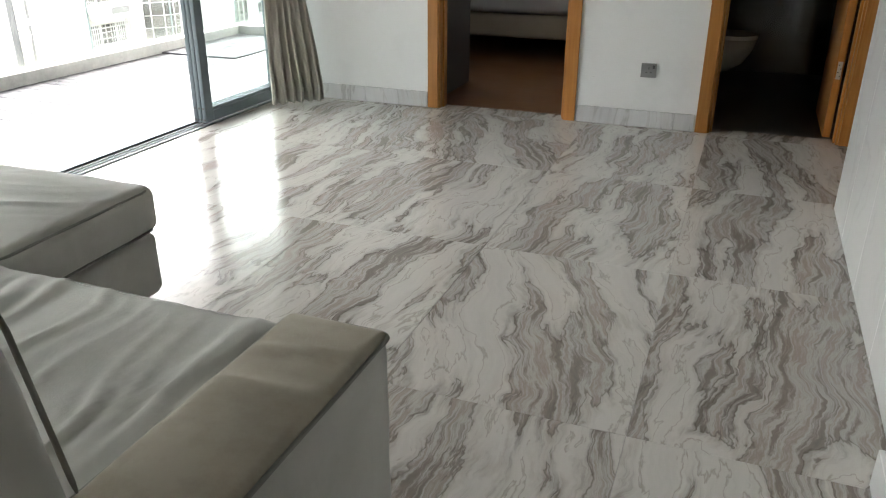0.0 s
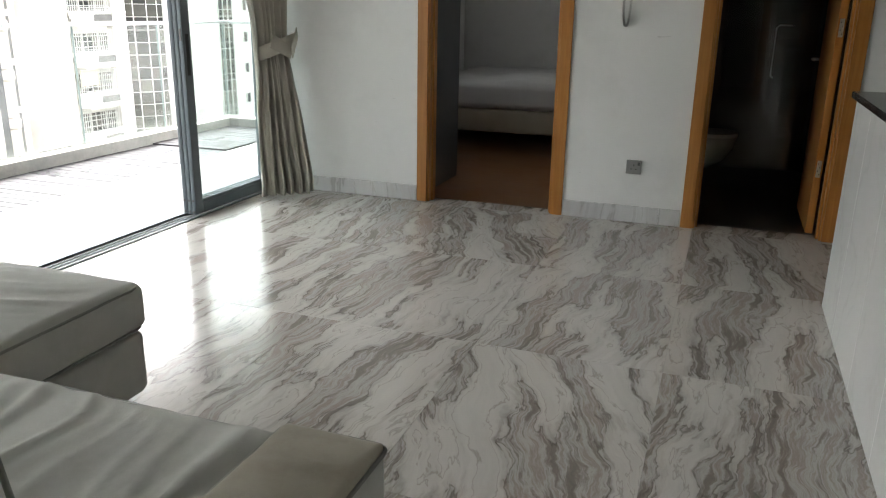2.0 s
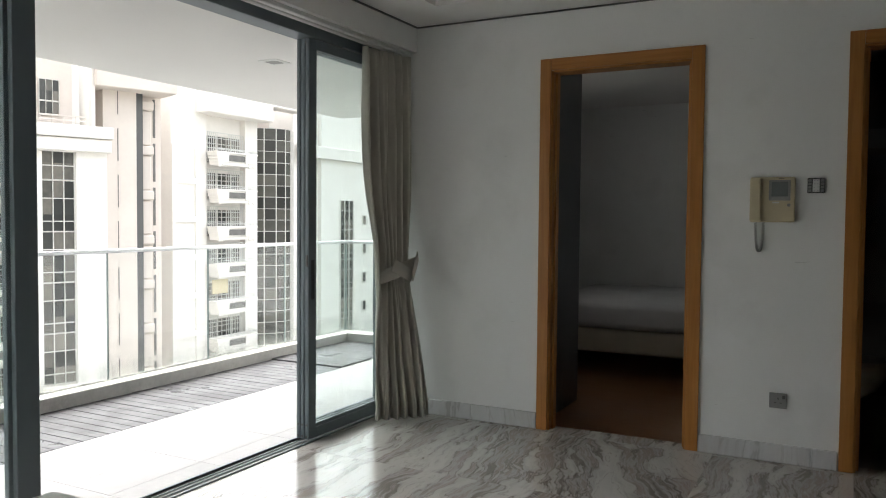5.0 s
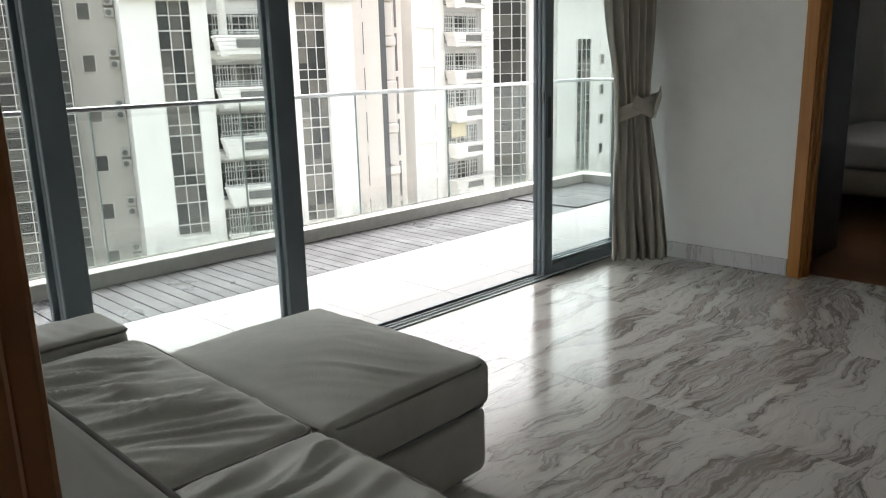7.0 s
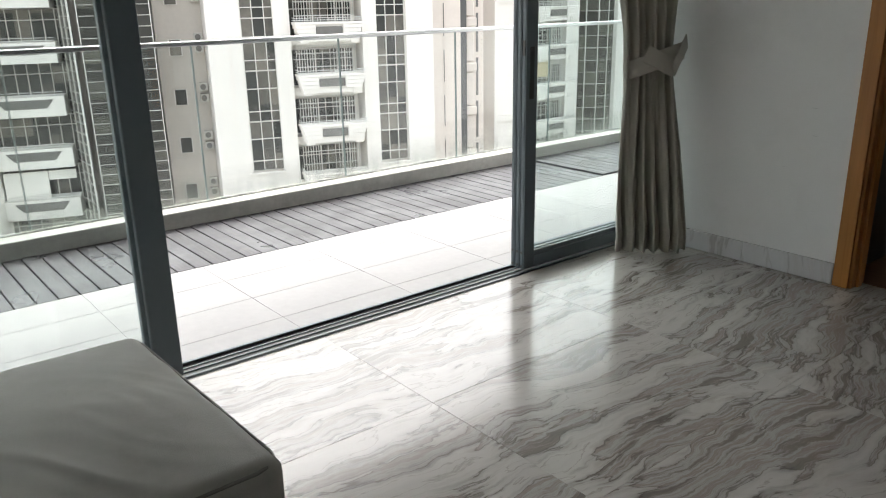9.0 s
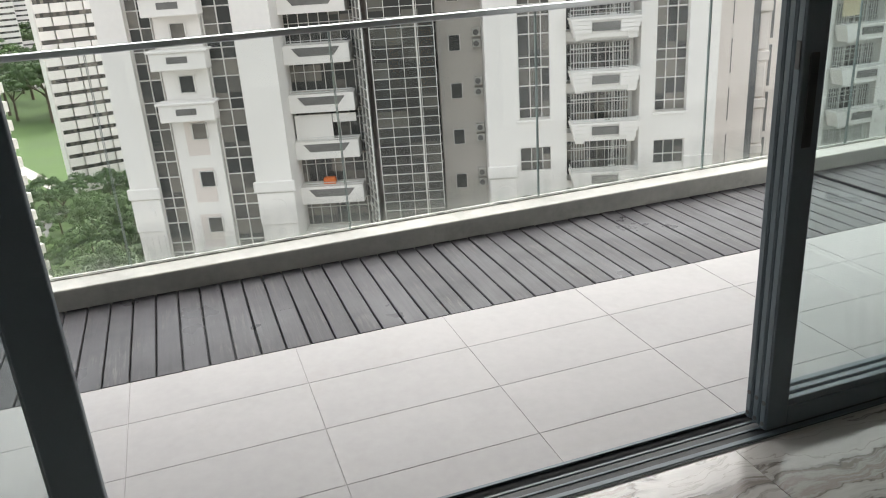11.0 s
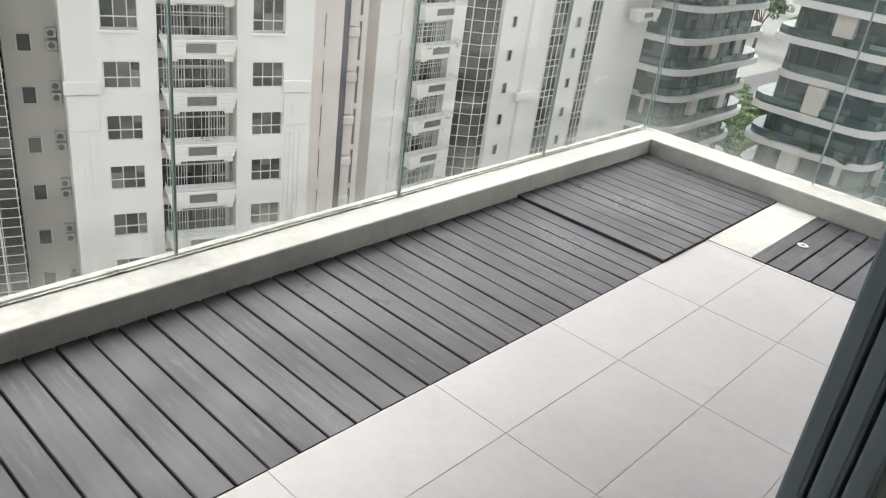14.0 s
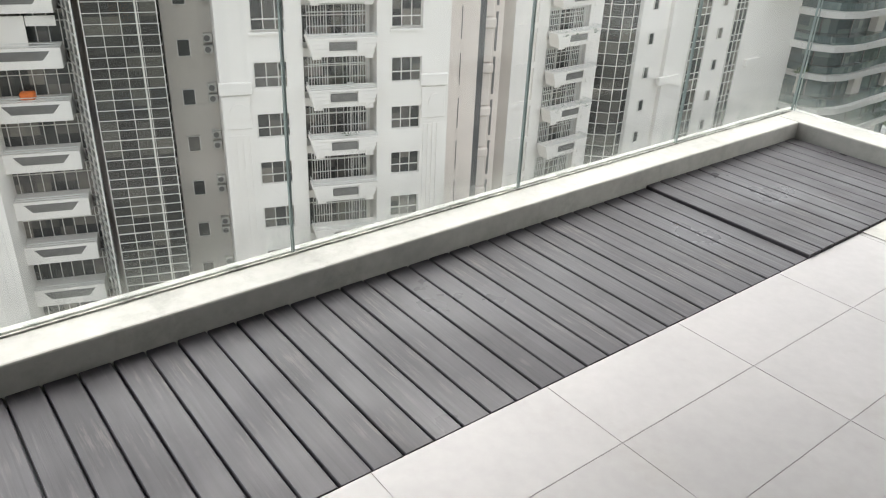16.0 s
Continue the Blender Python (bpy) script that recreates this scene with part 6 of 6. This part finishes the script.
# ---- trees ----
def tree(name, h, spread, seed, label, flat=0.55):
    rnd = random.Random(seed)
    t = thing(name, label, "tree", (0, 0, -500))
    bm = bm_new()
    cyl(bm, (0, 0, 0), (0.1, 0.05, h * 0.45), 0.38, 8, 0.24)
    tips = []
    for i in range(7):
        a = 2 * math.pi * i / 7 + rnd.random()
        r = spread * (0.35 + 0.4 * rnd.random())
        tip = (r * math.cos(a), r * math.sin(a), h * (0.62 + 0.22 * rnd.random()))
        cyl(bm, (0.1, 0.05, h * (0.36 + 0.08 * rnd.random())), tip, 0.17, 6, 0.05)
        tips.append(tip)
    part("trunk", bm, M_BARK, t)
    vs, fs = [], []
    clumps = []
    for i in range(46):
        a, q = 2 * math.pi * rnd.random(), math.sqrt(rnd.random())
        r = spread * q
        z = h * (0.62 + 0.30 * (1 - q * q) * rnd.uniform(0.6, 1.1) + rnd.uniform(-0.06, 0.06))
        clumps.append((r * math.cos(a), r * math.sin(a), z, spread * rnd.uniform(0.14, 0.27)))
    for cx, cy, cz, cr in clumps:
        for _ in range(170):
            d = Vector((rnd.gauss(0, 1), rnd.gauss(0, 1), rnd.gauss(0, 1))).normalized()
            if d.z < -0.45:
                continue
            p = Vector((cx, cy, cz)) + Vector((d.x, d.y, d.z * flat)) * cr * rnd.uniform(0.75, 1.1)
            u = d.cross(Vector((rnd.gauss(0, 1), rnd.gauss(0, 1), rnd.gauss(0, 1)))).normalized()
            w = (d.cross(u) + d * rnd.uniform(-0.5, 0.5)).normalized()
            s = rnd.uniform(0.13, 0.30) * (spread / 6)
            k = len(vs)
            vs += [p - u * s, p + w * s * 0.6, p + u * s, p - w * s * 0.6]
            fs.append((k, k + 1, k + 2, k + 3))
    me = bpy.data.meshes.new("crown")
    me.from_pydata([tuple(v) for v in vs], [], fs)
    me.materials.append(M_LEAF)
    c = new("crown", me)
    c.parent = t
    return t


KINDS = [tree("broad_tree", 14, 7.5, 3, "broad spreading rain tree seen from above"), tree("round_tree", 12, 5.0, 5, "round-crowned tree with dense green leaves", 0.9), tree("tall_tree", 18, 5.5, 8, "tall tree with dark green leaves", 1.0)]
rnd = random.Random(4)
spots = []


def grove(n, xr, yr, gap=6.5, big=1.0):
    k = 0
    for _ in range(n * 12):
        x, y = rnd.uniform(*xr), rnd.uniform(*yr)
        if all((x - a) ** 2 + (y - b) ** 2 > gap * gap for a, b, _ in spots):
            spots.append((x, y, big))
            k += 1
            if k >= n:
                return


grove(90, (-132, -80), (-27, -3), 4.6, 0.9)
grove(40, (-198, -134), (-40, -6), 6.5, 0.6)
grove(24, (-430, -305), (-120, -38), 13, 1.6)
grove(80, (-40, 10), (128, 290), 8.5, 1.3)
grove(30, (-84, -44), (124, 205), 8.0, 0.95)
grove(40, (-600, -340), (-240, -30), 18, 2.0)
grove(30, (-170, 90), (300, 450), 18, 2.0)
spots = [s for s in spots if not ((-128 < s[0] < -100 and -32 < s[1] < -15) or (-146 < s[0] < -120 and s[1] < -20) or (-26 < s[0] < 12 and 184 < s[1] < 232) or (-226 < s[0] < -200 and -32 < s[1] < -8))]
first = {}
for x, y, big in spots:
    src = KINDS[rnd.choice((0, 0, 1, 1, 2))]
    s = big * rnd.uniform(0.75, 1.2)
    m = pose(x, y, GZ, 0, 0, rnd.uniform(0, 360))
    if src.name not in first:
        first[src.name] = True
        src.matrix_world = m
        continue
    c = copy_thing(src, m)
    c.scale = (s, s, s * rnd.uniform(0.85, 1.1))

# ---- floor slabs, balcony tiles and deck boards ----
bm = bm_new()
box(bm, 0.012, 5.6, -6.4, WY + 0.13, -0.05, -0.0025)
floor = setting("floor", bm, M_GROUT, "polished grey and white veined marble floor", "floor")
SX, SY = 0.722, 1.045
slab_bm = bm_new()
box(slab_bm, -SX / 2 + 0.0006, SX / 2 - 0.0006, -SY / 2 + 0.0006, SY / 2 - 0.0006, -0.012, 0.0, 0.0006)
slab_me = mesh_of("marble_slab", slab_bm, M_MARBLE)
xs = [2.19 + SX * k for k in range(-3, 5)]
ysl = [-1.172 + SY * k for k in range(-5, 3)]
for xa in xs:
    for ya in ysl:
        x0, x1, y0, y1 = max(xa, 0.013), min(xa + SX, 5.6), max(ya, -6.4), min(ya + SY, WY + 0.125)
        if x1 - x0 < 0.02 or y1 - y0 < 0.02:
            continue
        if x1 - x0 > SX - 0.01 and y1 - y0 > SY - 0.01:
            me = slab_me
        else:
            b2 = bm_new()
            box(b2, -(x1 - x0) / 2 + 0.0006, (x1 - x0) / 2 - 0.0006, -(y1 - y0) / 2 + 0.0006, (y1 - y0) / 2 - 0.0006, -0.012, 0.0, 0.0006)
            me = mesh_of("marble_slab", b2, M_MARBLE)
        ob = new("marble_slab", me)
        ob.parent = floor
        ob.location = ((x0 + x1) / 2, (y0 + y1) / 2, 0.0)

bm = bm_new()
box(bm, -1.18, -0.122, -4.6, 2.43, -0.05, -0.0015)
bal_floor = setting("balcony_floor", bm, M_TILEGROUT, "pale porcelain tiles of the balcony", "floor")
rows_x = [-1.18, -0.892, -0.586, -0.284, -0.122]
tile_cache = {}
for xa, xb in zip(rows_x[:-1], rows_x[1:]):
    for k in range(-8, 6):
        ya, yb = max(0.003 + 0.6 * k, -4.6), min(0.003 + 0.6 * (k + 1), 2.43)
        if yb - ya < 0.02:
            continue
        key = (round(xb - xa, 3), round(yb - ya, 3))
        if key not in tile_cache:
            b2 = bm_new()
            g = 0.0009
            box(b2, -key[0] / 2 + g, key[0] / 2 - g, -key[1] / 2 + g, key[1] / 2 - g, -0.012, 0.0, 0.0008)
            tile_cache[key] = mesh_of("floor_tile", b2, M_TILE)
        ob = new("floor_tile", tile_cache[key])
        ob.parent = bal_floor
        ob.location = ((xa + xb) / 2, (ya + yb) / 2, 0.0)

b2 = bm_new()
box(b2, -1.985, -1.182, -4.6, 3.27, -0.05, -0.035)
box(b2, -0.963, -0.152, 2.432, 3.27, -0.05, -0.035)
deck = setting("timber_deck", b2, M_ALU_D, "dark grey painted timber deck boards with open joints", "deck")
PW = 0.0954
rnd = random.Random(7)


def board_mesh(x0, x1):
    b3 = bm_new()
    vs = box(b3, x0, x1, -PW / 2 + 0.003, PW / 2 - 0.003, -0.022, 0.0)
    es = [e for e in b3.edges if abs(e.verts[0].co.x - e.verts[1].co.x) > 0.1]
    bmesh.ops.bevel(b3, geom=es, offset=0.003, segments=1, affect="EDGES", profile=0.5)
    return mesh_of("deck_board", b3, M_DECK)


whole = board_mesh(-0.4115, 0.4115)
split = [(board_mesh(-0.4115, s - 0.0001), board_mesh(s + 0.0001, 0.4115)) for s in (-0.13, 0.05, 0.21)]
y = 0.012 - PW * 47
while y < 3.17:
    up = 0.012 if y > 2.0 else 0.0
    m = pose(-1.594, y + PW / 2, 0.001 + up + rnd.uniform(-0.001, 0.001), rnd.uniform(-0.3, 0.3), 0, rnd.uniform(-0.12, 0.12))
    for me in (rnd.choice(split) if rnd.random() < 0.3 else (whole,)):
        ob = new("deck_board", me)
        ob.parent = deck
        ob.matrix_local = m
    y += PW
b2 = bm_new()
PW = 0.0975
box(b2, -PW / 2 + 0.004, PW / 2 - 0.004, -0.412, 0.412, -0.022, 0.0, 0.003)
plank_y = mesh_of("deck_board", b2, M_DECK_Y)
x = -0.994
while x < -0.2:
    ob = new("deck_board", plank_y)
    ob.parent = deck
    ob.matrix_local = pose(x + PW / 2, 2.852, 0.001 + rnd.uniform(-0.001, 0.001), 0, rnd.uniform(-0.3, 0.3), 0)
    x += PW
